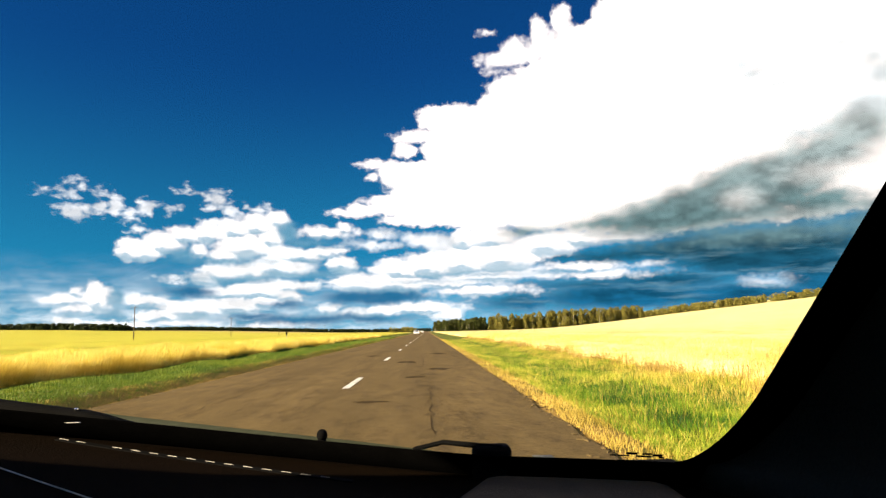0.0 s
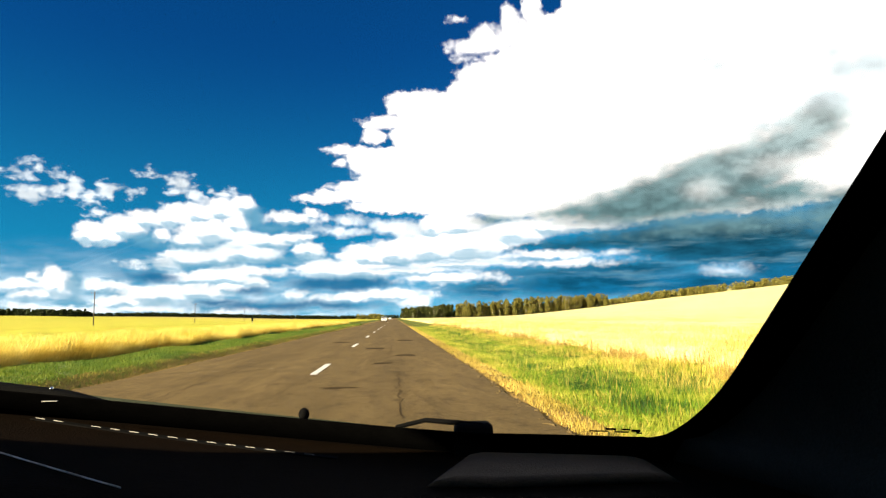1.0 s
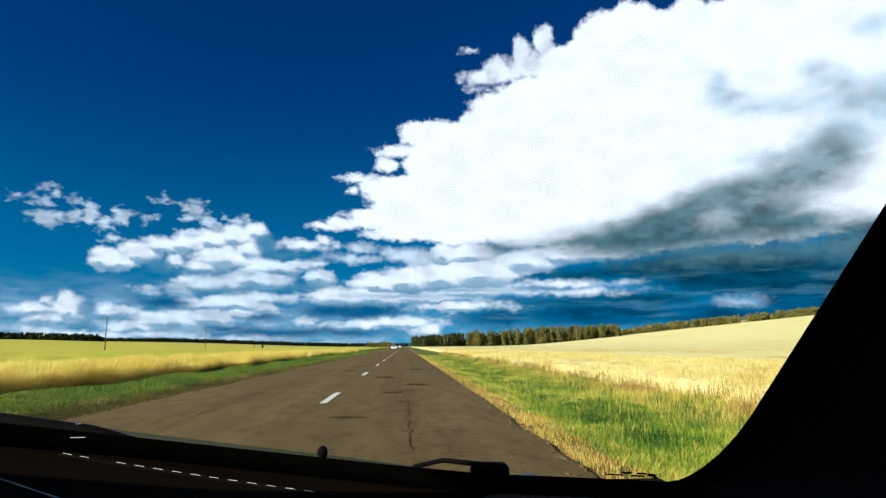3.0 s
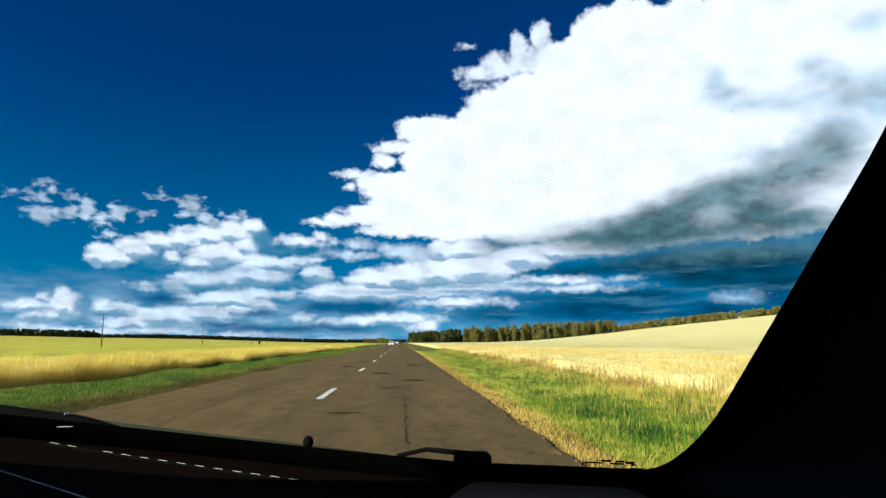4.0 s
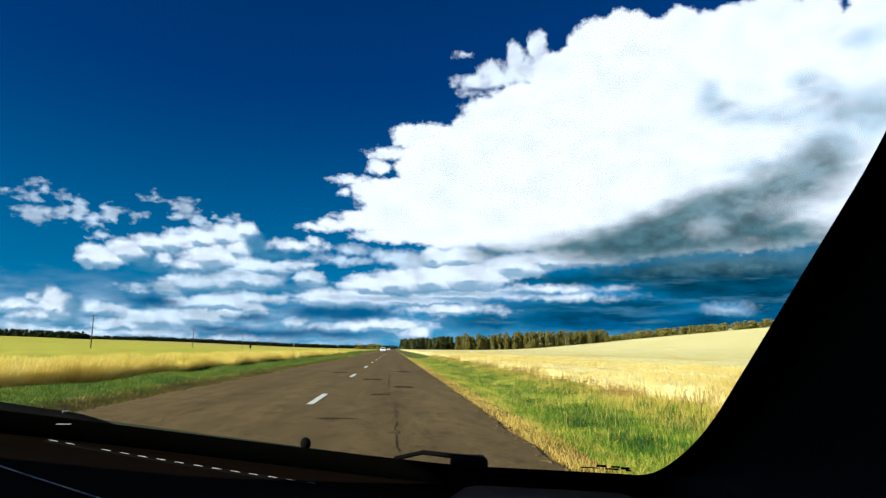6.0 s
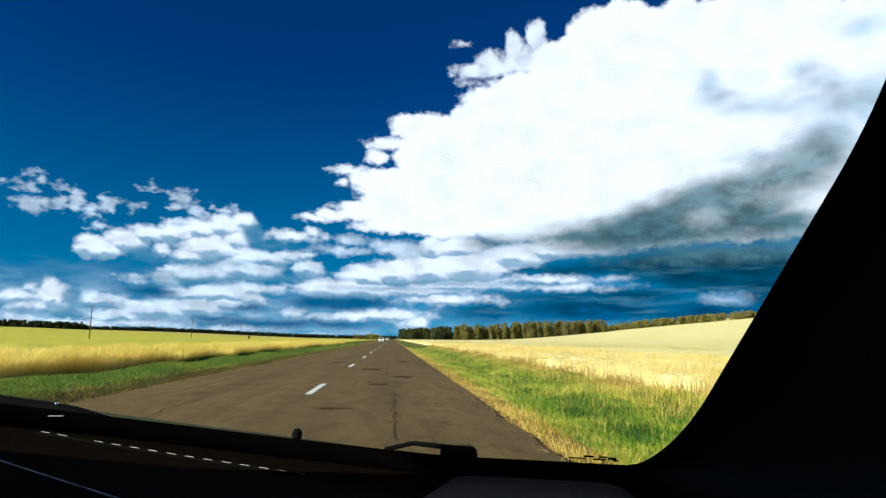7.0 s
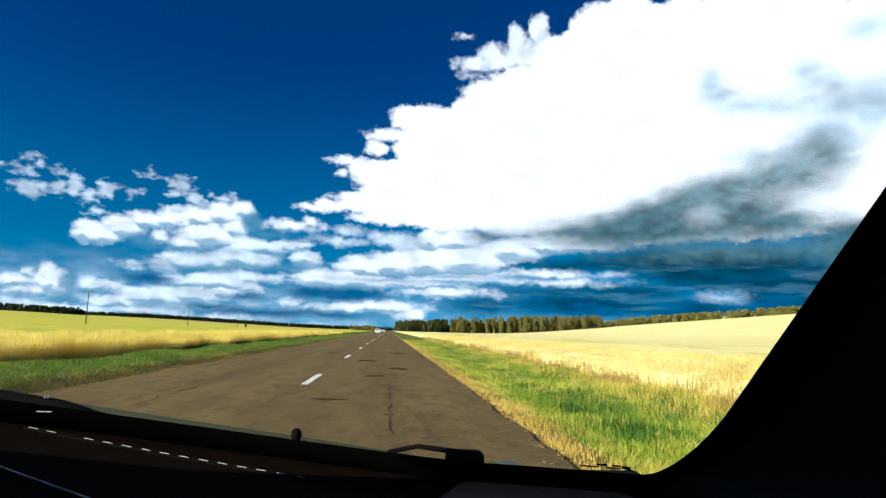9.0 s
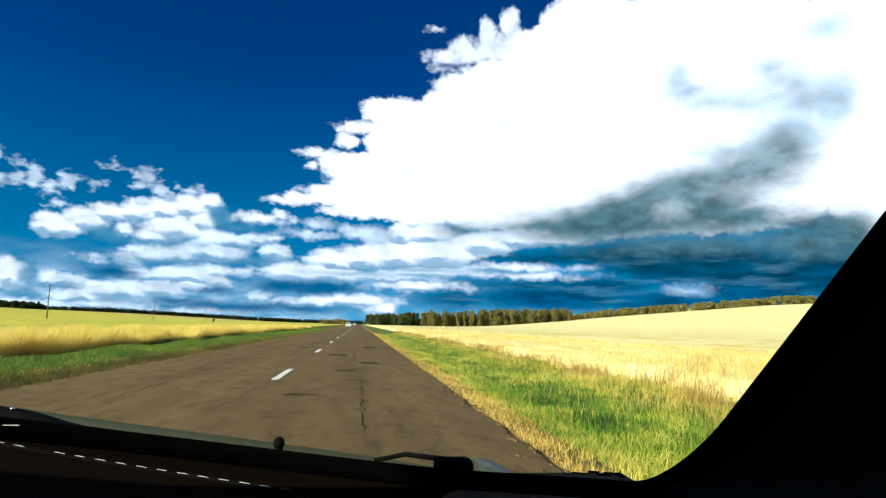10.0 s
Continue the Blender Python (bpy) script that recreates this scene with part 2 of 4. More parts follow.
# cloud whites, dimmer and bluer in the far layers, with soft folds
fold = n.ramp(n.math("MULTIPLY_ADD", flat, 0.5, swell), 0.34, 0.66, 0.78, 1.22)
far_white = n.mix(1.0, tint(0.50, 0.525, 0.57), level(fold), "MULTIPLY")
near_white = n.mix(1.0, tint(0.625, 0.61, 0.635), level(n.ramp(n.math("MULTIPLY_ADD", fluff, 0.6, swell), 0.30, 0.60, 0.84, 1.12)), "MULTIPLY")
bright = n.mix(1.0, tint(0.70, 0.665, 0.68), level(n.ramp(swell, 0.30, 0.60, 0.93, 1.06)), "MULTIPLY")

# undersides, grey-green below the great cloud and blue-grey in its hollows
calm = n.vec("MULTIPLY_ADD", big, (0.9, 0.6, 0), spot)
under = n.ramp(n.math("MULTIPLY_ADD", flat, 1.0, n.math("MULTIPLY_ADD", fluff, 1.1, lobes(n, calm, SHADE, 1.2))), -0.9, 0.9)
low_shade = n.ramp(n.math("MULTIPLY_ADD", fluff, 0.8, lobes(n, bent, LOW_SHADE)), -0.40, 0.40, 0.0, 0.85)
mass, mass_up = (lobes(n, n.vec("ADD", bent, (0.12, up, 0)), HEAP + LAYERS + CENTRE) for up in (0.0, 0.34))
belly = n.math("MULTIPLY", n.ramp(n.math("MULTIPLY_ADD", fluff, 0.5, n.math("SUBTRACT", mass_up, mass)), 0.02, 0.34, 0.0, 0.75), n.ramp(mass, -0.35, 0.1))
hollow = n.ramp(n.math("MULTIPLY_ADD", fluff, 1.3, lobes(n, calm, SOFT, 1.0)), -0.8, 0.9, 0.0, 0.72)
lit = n.ramp(n.math("MULTIPLY_ADD", fluff, 1.0, lobes(n, calm, LIT, 0.8)), -0.8, 0.90, 0.0, 0.34)
grain = n.ramp(n.math("MULTIPLY_ADD", fluff, 0.7, n.math("MULTIPLY_ADD", flat, 0.5, swell)), 0.25, 0.75, 0.70, 1.42)
grey = n.mix(n.ramp(elev, 9.0, 17.0), tint(0.052, 0.098, 0.112), tint(0.190, 0.225, 0.238))
grey = n.mix(1.0, grey, level(grain), "MULTIPLY")
dusk = n.mix(1.0, n.mix(n.ramp(elev, 6.5, 1.5), tint(0.003, 0.034, 0.062), tint(0.001, 0.056, 0.125)), level(n.ramp(flat, -0.25, 0.25, 0.6, 1.5)), "MULTIPLY")
streaks = n.ramp(n.noise(n.vec("MULTIPLY", n.vec("MULTIPLY_ADD", mid, (0.8, 0.3, 0), spot), (0.20, 1.6, 0)), 0.8, 4.0, 0.55), 0.50, 0.76, 0.0, 0.42)
dusk = n.mix(streaks, dusk, tint(0.12, 0.22, 0.28))

heaven = n.mix(n.math("MAXIMUM", veil, behind), blue, far_white)
heaven = n.mix(n.math("MULTIPLY", n.ramp(layer, -0.24, 0.26), 0.95), heaven, far_white)
heaven = n.mix(rain, heaven, dusk)
heaven = n.mix(n.math("MULTIPLY", n.ramp(bank, -0.34, 0.30), n.ramp(azim, 16.0, 24.0, 0.95, 0.38)), heaven, near_white)
heaven = n.mix(hole, heaven, tint(0.001, 0.062, 0.145))
heaven = n.mix(n.math("MULTIPLY", n.ramp(small, -0.40, 0.40), 0.80), heaven, far_white)
heaven = n.mix(n.math("MULTIPLY", n.ramp(wisp, -0.28, 0.50), 0.74), heaven, far_white)
heaven = n.mix(n.math("MULTIPLY", n.ramp(near, -0.32, 0.36), 0.96), heaven, near_white)
heaven = n.mix(belly, heaven, tint(0.075, 0.185, 0.275))
heaven = n.mix(low_shade, heaven, tint(0.060, 0.165, 0.255))
heaven = n.mix(n.ramp(scrap, -0.26, 0.34, 0.0, 0.92), heaven, near_white)
heaven = n.mix(n.ramp(heap, -0.26, 0.30), heaven, bright)
heaven = n.mix(n.math("MULTIPLY", hollow, n.ramp(elev, 11.0, 13.0)), heaven, n.mix(1.0, tint(0.22, 0.305, 0.36), level(grain), "MULTIPLY"))
heaven = n.mix(n.math("MULTIPLY", under, n.math("SUBTRACT", 1.0, lit)), heaven, grey)
back = n.add("ShaderNodeBackground")
n.put(back.inputs[0], heaven)
back.inputs[1].default_value = SKY * 0.81
world.node_tree.links.new(back.outputs[0], n.add("ShaderNodeOutputWorld").inputs[0])

# ---- materials ----
def material(name, colour, rough=0.7, metal=0.0, spec=0.5):
    """A plain material; returns it, its node helper and its shader node."""
    m = bpy.data.materials.new(name)
    m.use_nodes = True
    n = Nodes(m.node_tree)
    shader = m.node_tree.nodes["Principled BSDF"]
    n.put(shader.inputs["Base Color"], colour if isinstance(colour, bpy.types.NodeSocket) else (*colour, 1.0))
    shader.inputs["Roughness"].default_value = rough
    shader.inputs["Metallic"].default_value = metal
    shader.inputs["Specular IOR Level"].default_value = spec
    return m, n, shader


def place(n, scale=(1, 1, 1)):
    """Where a point lies in its object, in metres."""
    return n.vec("MULTIPLY", n.add("ShaderNodeTexCoord").outputs["Object"], scale)


def bump(n, shader, height, strength=0.4, distance=0.02):
    node = n.add("ShaderNodeBump")
    node.inputs["Strength"].default_value, node.inputs["Distance"].default_value = strength, distance
    n.put(node.inputs["Height"], height)
    n.put(shader.inputs["Normal"], node.outputs[0])


def worn(name, a, b, scale, rough=0.75, fine=8.0, relief=0.3, spec=0.4, metal=0.0):
    """Two tones mixed by coarse and fine noise, with a fine relief."""
    m, n, shader = material(name, a, rough, metal, spec)
    p = place(n)
    coarse, small = n.noise(p, scale, 4.0), n.noise(p, scale * fine, 3.0)
    fac = n.ramp(n.math("MULTIPLY_ADD", small, 0.5, n.math("MULTIPLY", coarse, 0.6)), 0.35, 0.75)
    n.put(shader.inputs["Base Color"], n.mix(fac, a, b))
    bump(n, shader, small, relief, 0.01)
    return m


def blades(name, tones, spec=0.25, thin=0.35):
    """Leaves, blades and stalks: every one has its own tone between the given ones, in patches over the ground."""
    m, n, shader = material(name, tones[0], 0.6, 0.0, spec)
    one = n.add("ShaderNodeNewGeometry").outputs["Random Per Island"]
    p = place(n, (1.0, 0.6, 1.0))
    patch = n.math("ADD", n.math("MULTIPLY", n.noise(p, 0.45, 3.0), 1.1), n.math("MULTIPLY", n.noise(p, 2.6, 3.0), 1.0))
    fac = n.math("MULTIPLY_ADD", one, 0.5, n.math("MULTIPLY_ADD", patch, 1.5, -1.24), clamp=True)
    ramp = n.add("ShaderNodeValToRGB")
    n.put(ramp.inputs[0], fac)
    while len(ramp.color_ramp.elements) < len(tones):
        ramp.color_ramp.elements.new(0.5)
    for k, (element, tone) in enumerate(zip(ramp.color_ramp.elements, tones)):
        element.position, element.color = k / (len(tones) - 1), (*tone, 1.0)
    n.put(shader.inputs["Base Color"], ramp.outputs[0])
    glow = n.add("ShaderNodeBsdfTranslucent")
    n.put(glow.inputs[0], ramp.outputs[0])
    both = n.add("ShaderNodeMixShader")
    both.inputs[0].default_value = thin
    n.put(both.inputs[1], shader.outputs[0])
    n.put(both.inputs[2], glow.outputs[0])
    n.put(m.node_tree.nodes["Material Output"].inputs[0], both.outputs[0])
    return m


def make_asphalt():
    m, n, shader = material("asphalt", (0.07, 0.06, 0.05), 0.92, 0.0, 0.06)
    p = place(n)
    stone = n.noise(p, 30.0, 4.0, 0.75)
    lane = n.noise(n.vec("MULTIPLY", p, (1.3, 0.04, 1)), 1.0, 4.0)
    cloudy = n.noise(n.vec("MULTIPLY", p, (0.5, 0.22, 1)), 1.0, 6.0, 0.65)
    tone = n.math("MULTIPLY_ADD", lane, 0.6, n.math("MULTIPLY", cloudy, 0.55))
    base = n.mix(n.ramp(tone, 0.38, 0.78), (0.094, 0.066, 0.028), (0.176, 0.123, 0.053))
    # worn and patched places, longer along the road
    rough_part = n.noise(n.vec("MULTIPLY", p, (1.0, 0.35, 1)), 3.0, 7.0, 0.74)
    base = n.mix(n.ramp(rough_part, 0.45, 0.66, 0.0, 0.60), base, (0.046, 0.031, 0.016))
    base = n.mix(n.ramp(stone, 0.50, 0.70), base, (0.205, 0.142, 0.068))
    pits = n.noise(n.vec("ADD", p, (9.0, 4.0, 0.0)), 13.0, 5.0, 0.78)
    base = n.mix(n.ramp(pits, 0.50, 0.66, 0.0, 0.55), base, (0.036, 0.025, 0.013))
    n.put(shader.inputs["Base Color"], base)
    bump(n, shader, n.math("MULTIPLY_ADD", rough_part, 0.5, stone), 0.7, 0.010)
    return m


def make_ground():
    """Dry soil and turf; a sandy strip runs along both edges of the road."""
    m, n, shader = material("turf", (0.1, 0.12, 0.03), 0.95, 0.0, 0.1)
    p = place(n)
    cut = n.add("ShaderNodeSeparateXYZ")
    n.put(cut.inputs[0], p)
    wob = n.math("MULTIPLY_ADD", n.noise(p, 0.7, 5.0), 1.6, -0.8)
    off = n.math("ADD", n.math("ABSOLUTE", n.math("ADD", cut.outputs[0], 0.25)), wob)
    turf = n.mix(n.ramp(n.noise(n.vec("MULTIPLY", p, (0.4, 0.15, 1)), 1.0, 6.0, 0.6), 0.38, 0.66), (0.05, 0.085, 0.012), (0.17, 0.17, 0.03))
    straw = n.mix(n.ramp(n.noise(n.vec("MULTIPLY", p, (0.03, 0.012, 1)), 1.0, 6.0, 0.6), 0.4, 0.62), (0.52, 0.42, 0.13), (0.40, 0.34, 0.08))
    far = n.ramp(n.math("ABSOLUTE", n.math("ADD", cut.outputs[0], 1.0)), 8.2, 10.6)
    base = n.mix(far, turf, straw)
    sand = n.mix(n.noise(p, 6.0, 4.0), (0.44, 0.28, 0.075), (0.24, 0.15, 0.04))
    n.put(shader.inputs["Base Color"], n.mix(n.ramp(off, 4.55, 3.95), base, sand))
    bump(n, shader, n.noise(p, 9.0, 5.0), 0.7, 0.05)
    return m


def make_grain(name, light, dark, green, gold, far=0.38):
    """Ripe grain seen from a low angle: long soft streaks across the field, golden patches and fine heads."""
    m, n, shader = material(name, light, 0.9, 0.0, 0.1)
    p = place(n)
    streak = n.noise(n.vec("MULTIPLY", p, (0.06, 0.014, 0)), 1.0, 5.0, 0.55)
    patch = n.noise(n.vec("MULTIPLY", p, (0.30, 0.085, 0)), 1.0, 6.0, 0.62)
    heads = n.noise(n.vec("MULTIPLY", p, (2.5, 1.2, 0)), 1.0, 6.0, 0.75)
    cut = n.add("ShaderNodeSeparateXYZ")
    n.put(cut.inputs[0], p)
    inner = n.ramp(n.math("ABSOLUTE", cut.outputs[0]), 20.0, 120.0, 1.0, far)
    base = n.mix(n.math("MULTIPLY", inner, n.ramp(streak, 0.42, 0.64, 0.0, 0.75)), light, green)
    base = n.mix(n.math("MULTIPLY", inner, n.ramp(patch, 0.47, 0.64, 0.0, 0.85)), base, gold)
    base = n.mix(n.ramp(heads, 0.46, 0.70, 0.0, 0.80), base, dark)
    n.put(shader.inputs["Base Color"], base)
    bump(n, shader, heads, 0.5, 0.14)
    return m


ASPHALT, TURF = make_asphalt(), make_ground()
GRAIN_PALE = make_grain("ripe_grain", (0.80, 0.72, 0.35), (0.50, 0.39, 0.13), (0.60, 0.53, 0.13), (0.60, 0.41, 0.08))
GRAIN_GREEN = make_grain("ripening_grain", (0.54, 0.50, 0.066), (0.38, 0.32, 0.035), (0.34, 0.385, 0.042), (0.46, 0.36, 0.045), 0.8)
PAINT = worn("road_paint", (0.82, 0.82, 0.78), (0.50, 0.47, 0.42), 3.0, 0.6, 9.0)
TAR = worn("tar_patch", (0.030, 0.021, 0.012), (0.062, 0.043, 0.022), 5.0, 0.95, spec=0.02)
GRASS = blades("verge_grass", [(0.020, 0.080, 0.010), (0.098, 0.225, 0.014), (0.32, 0.39, 0.030), (0.66, 0.56, 0.11)])
MOWN = blades("mown_grass", [(0.030, 0.085, 0.010), (0.095, 0.165, 0.016), (0.22, 0.26, 0.030)])
RANK = blades("rank_grass", [(0.012, 0.050, 0.010), (0.035, 0.110, 0.016), (0.09, 0.20, 0.03)])
DRY = blades("dry_grass", [(0.26, 0.23, 0.03), (0.52, 0.38, 0.075), (0.70, 0.52, 0.13)])
STALK = blades("grain_stalk", [(0.48, 0.34, 0.05), (0.74, 0.57, 0.11), (0.90, 0.76, 0.25)], thin=0.4)
WEED = blades("brown_weed", [(0.12, 0.075, 0.02), (0.30, 0.19, 0.05), (0.46, 0.33, 0.09)])
RIPE = blades("pale_stalk", [(0.40, 0.28, 0.05), (0.68, 0.52, 0.14), (0.84, 0.73, 0.33)], thin=0.3)
LEAF = blades("birch_leaf", [(0.045, 0.052, 0.012), (0.150, 0.140, 0.028), (0.30, 0.245, 0.060)], thin=0.25)
# dark green leaves; the belt end's part shade is put into this colour
SHADY_LEAF = blades("shaded_leaf", [(0.018, 0.030, 0.008), (0.055, 0.070, 0.014), (0.12, 0.12, 0.025)], thin=0.2)
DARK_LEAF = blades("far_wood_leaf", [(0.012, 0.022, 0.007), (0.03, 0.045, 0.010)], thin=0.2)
BARK = worn("birch_bark", (0.62, 0.58, 0.50), (0.12, 0.10, 0.08), 1.4, 0.85, 4.0)
POLE_WOOD = worn("pole_wood", (0.10, 0.075, 0.055), (0.06, 0.045, 0.035), 2.0, 0.9)
STEEL = worn("dull_steel", (0.34, 0.34, 0.34), (0.22, 0.21, 0.20), 8.0, 0.5, metal=0.8)
CERAMIC = worn("insulator_glaze", (0.30, 0.16, 0.10), (0.24, 0.12, 0.08), 6.0, 0.25)
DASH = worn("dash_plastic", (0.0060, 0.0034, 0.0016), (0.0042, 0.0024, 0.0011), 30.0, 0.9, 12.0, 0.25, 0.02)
# paler than the dashboard: light falling there is put into this colour
PAD = worn("lit_panel_plastic", (0.086, 0.059, 0.037), (0.066, 0.046, 0.030), 24.0, 0.8, 12.0, 0.25, 0.06)
TRIM = worn("pillar_trim", (0.013, 0.016, 0.016), (0.009, 0.011, 0.011), 20.0, 0.8, 14.0, 0.3, 0.12)
LINER = worn("dark_cloth", (0.015, 0.014, 0.014), (0.010, 0.010, 0.010), 40.0, 0.95)
RUBBER = worn("black_rubber", (0.003, 0.003, 0.003), (0.005, 0.005, 0.005), 30.0, 0.85, relief=0.04, spec=0.04)
FRIT = worn("black_glass_border", (0.0012, 0.0012, 0.0012), (0.002, 0.002, 0.002), 40.0, 0.95, relief=0.0, spec=0.0)
BRIGHT = worn("bright_plastic_and_highlight", (0.58, 0.56, 0.52), (0.48, 0.46, 0.43), 60.0, 0.35, relief=0.1)
CHROME = worn("chrome", (0.75, 0.75, 0.76), (0.62, 0.62, 0.64), 30.0, 0.18, relief=0.05, metal=1.0)
BODY = worn("grey_paint", (0.036, 0.042, 0.026), (0.028, 0.033, 0.020), 5.0, 0.5, relief=0.02, spec=0.25)
WHITE_BODY = worn("white_paint", (0.85, 0.85, 0.85), (0.78, 0.78, 0.77), 3.0, 0.3, relief=0.02)
DARK_GLASS = material("dark_glass", (0.02, 0.025, 0.03), 0.06)[0]
LAMP_GLASS = material("lamp_glass", (0.75, 0.76, 0.78), 0.12)[0]


def make_glass():
    m, n, shader = material("windscreen_glass", (1, 1, 1), 0.0)
    clear = n.add("ShaderNodeBsdfTransparent")
    clear.inputs[0].default_value = (0.985, 0.995, 0.985, 1)
    gloss = n.add("ShaderNodeBsdfGlossy")
    gloss.inputs["Roughness"].default_value = 0.0
    edge = n.add("ShaderNodeLayerWeight")
    edge.inputs[0].default_value = 0.5
    sheen = n.math("MULTIPLY_ADD", n.math("POWER", edge.outputs["Facing"], 5.0), 0.35, 0.035)
    both = n.add("ShaderNodeMixShader")
    n.put(both.inputs[0], sheen)
    n.put(both.inputs[1], clear.outputs[0])
    n.put(both.inputs[2], gloss.outputs[0])
    n.put(m.node_tree.nodes["Material Output"].inputs[0], both.outputs[0])
    return m


GLASS = make_glass()


# ---- mesh helpers ----
def mesh_of(name, verts, faces, mat, smooth=False):
    me = bpy.data.meshes.new(name)
    me.from_pydata(verts, [], faces)
    me.materials.append(mat)
    if smooth:
        me.shade_smooth()
    me.update()
    return me


def part(name, bm, mat, parent, label="", smooth=False):
    """Links a bmesh as one mesh object under a thing or a part."""
    me = bpy.data.meshes.new(name)
    bmesh.ops.recalc_face_normals(bm, faces=bm.faces)
    bm.to_mesh(me)
    bm.free()
    me.materials.append(mat)
    if smooth:
        me.shade_smooth()
    ob = new(name, me)
    ob.parent = parent
    if label:
        tagged(ob, label)
    return ob


def thing(name, at, label, category, group="", kind=""):
    ob = new(name)
    ob.empty_display_size = 0.2
    ob.matrix_basis = Matrix.Translation(at)
    return tagged(ob, label, category, group, kind)


def box(bm, low, high, bevel=0.0, segments=2):
    made = bmesh.ops.create_cube(bm, size=1.0)["verts"]
    low, high = Vector(low), Vector(high)
    for v in made:
        v.co = Vector([(a + b) / 2 + c * (b - a) for a, b, c in zip(low, high, v.co)])
    if bevel:
        edges = {e for v in made for e in v.link_edges}
        bmesh.ops.bevel(bm, geom=list(edges), offset=bevel, segments=segments, affect="EDGES", profile=0.5)
    return bm


def rod(bm, a, b, r0, r1, sides=8):
    """A tapered rod from a to b."""
    a, b = Vector(a), Vector(b)
    m = Matrix.Translation((a + b) / 2) @ (b - a).to_track_quat("Z", "Y").to_matrix().to_4x4()
    bmesh.ops.create_cone(bm, cap_ends=True, segments=sides, radius1=r0, radius2=r1, depth=(b - a).length, matrix=m)
    return bm


def sheet(us, vs, fn):
    """A grid of quads: fn(u, v) gives the place."""
    verts = [fn(u, v) for v in vs for u in us]
    w = len(us)
    faces = [(j * w + i, j * w + i + 1, (j + 1) * w + i + 1, (j + 1) * w + i) for j in range(len(vs) - 1) for i in range(w - 1)]
    return verts, faces


def slab(us, vs, fn, thick):
    """A closed sheet with thickness along the vector thick."""
    top, faces = sheet(us, vs, fn)
    bm = bmesh.new()
    vv = [bm.verts.new(p) for p in top]
    for f in faces:
        bm.faces.new([vv[k] for k in f])
    ret = bmesh.ops.extrude_face_region(bm, geom=list(bm.faces))
    bmesh.ops.translate(bm, vec=Vector(thick), verts=[g for g in ret["geom"] if isinstance(g, bmesh.types.BMVert)])
    return bm


def step(a, b, x):
    t = np.clip((x - a) / (b - a), 0, 1)
    return t * t * (3 - 2 * t)

# ---- ground, road and fields ----
EDGE_L, EDGE_R = -4.0, 3.45      # the asphalt's edges
FIELD_L, FIELD_R = -8.5, 8.4    # where the grain begins


def land(x, y):
    """The ground's height: shallow ditches by the road, a long rise on the right, a low hill far out on the left."""
    x, y = np.asarray(x, float), np.asarray(y, float)
    z = -0.03 - 0.16 * step(3.4, 5.2, x) + 0.16 * step(6.2, 8.6, x)
    z = z + 0.22 * step(4.0, 4.6, -x) - 0.44 * step(6.5, 7.7, -x) + 0.22 * step(7.8, 8.5, -x)
    d = np.clip(x, 0, 520) - 138.0
    z = z + 0.052 * (d + np.sqrt(d * d + 1600.0)) - 0.31
    z = z + 10.5 * step(110, 520, -x) * step(100, 500, y)
    z = z + 0.05 * np.sin(0.7 * y + 1.3 * x) * step(3.9, 5.5, np.abs(x)) * step(400, 30, np.abs(x))
    return z


def spread(edges, counts):
    """Grid lines: between each two edges so many steps."""
    out = [edges[0]]
    for a, b, k in zip(edges, edges[1:], counts):
        out += [a + (b - a) * (i + 1) / k for i in range(k)]
    return np.array(out)


gx = spread([-4400, -1500, -500, -120, -40, -12, -3.7, 3.2, 9, 40, 120, 480, 1500, 4400], [4, 8, 16, 16, 28, 24, 4, 24, 28, 20, 24, 8, 4])
gy = spread([-1500, -300, -40, 0, 40, 120, 400, 1000, 2000, 4400], [4, 8, 20, 60, 60, 60, 30, 10, 6])
X, Y = np.meshgrid(gx, gy)
verts = np.stack([X, Y, land(X, Y)], -1).reshape(-1, 3)
_, faces = sheet(range(len(gx)), range(len(gy)), lambda u, v: (0, 0, 0))
ground = new("ground", mesh_of("ground", verts.tolist(), faces, TURF, True))
tagged(ground, "gently rising farmland of dry turf and straw beside the road", "ground", kind="structure")

# the road: a cambered slab with crumbling edges
ROAD_FAR = 2600.0
ry = spread([-300, -20, 60, 200, 700, ROAD_FAR], [10, 160, 120, 60, 20])


def road_edge(y, side):
    k = noise.noise((y * 0.55, 3.0 * side, 0)) * 0.10 + noise.noise((y * 2.1, 7.0 * side, 0)) * 0.05
    return (EDGE_R if side > 0 else EDGE_L) + k * (1 if y < 90 else 0.3)


def road_place(u, v):
    a, b = road_edge(v, -1), road_edge(v, 1)
    x = a + (b - a) * u
    return (x, v, 0.045 - 0.045 * abs(2 * u - 1) ** 2.2)


road = tagged(new("road"), "straight two-lane brownish asphalt road with a crumbling edge", "road", kind="structure")
part("asphalt", slab([0, 0.04, 0.15, 0.3, 0.45, 0.5, 0.55, 0.7, 0.85, 0.96, 1], list(ry), road_place, (0, 0, -0.12)), ASPHALT, road, smooth=False)
CROWN = 0.045
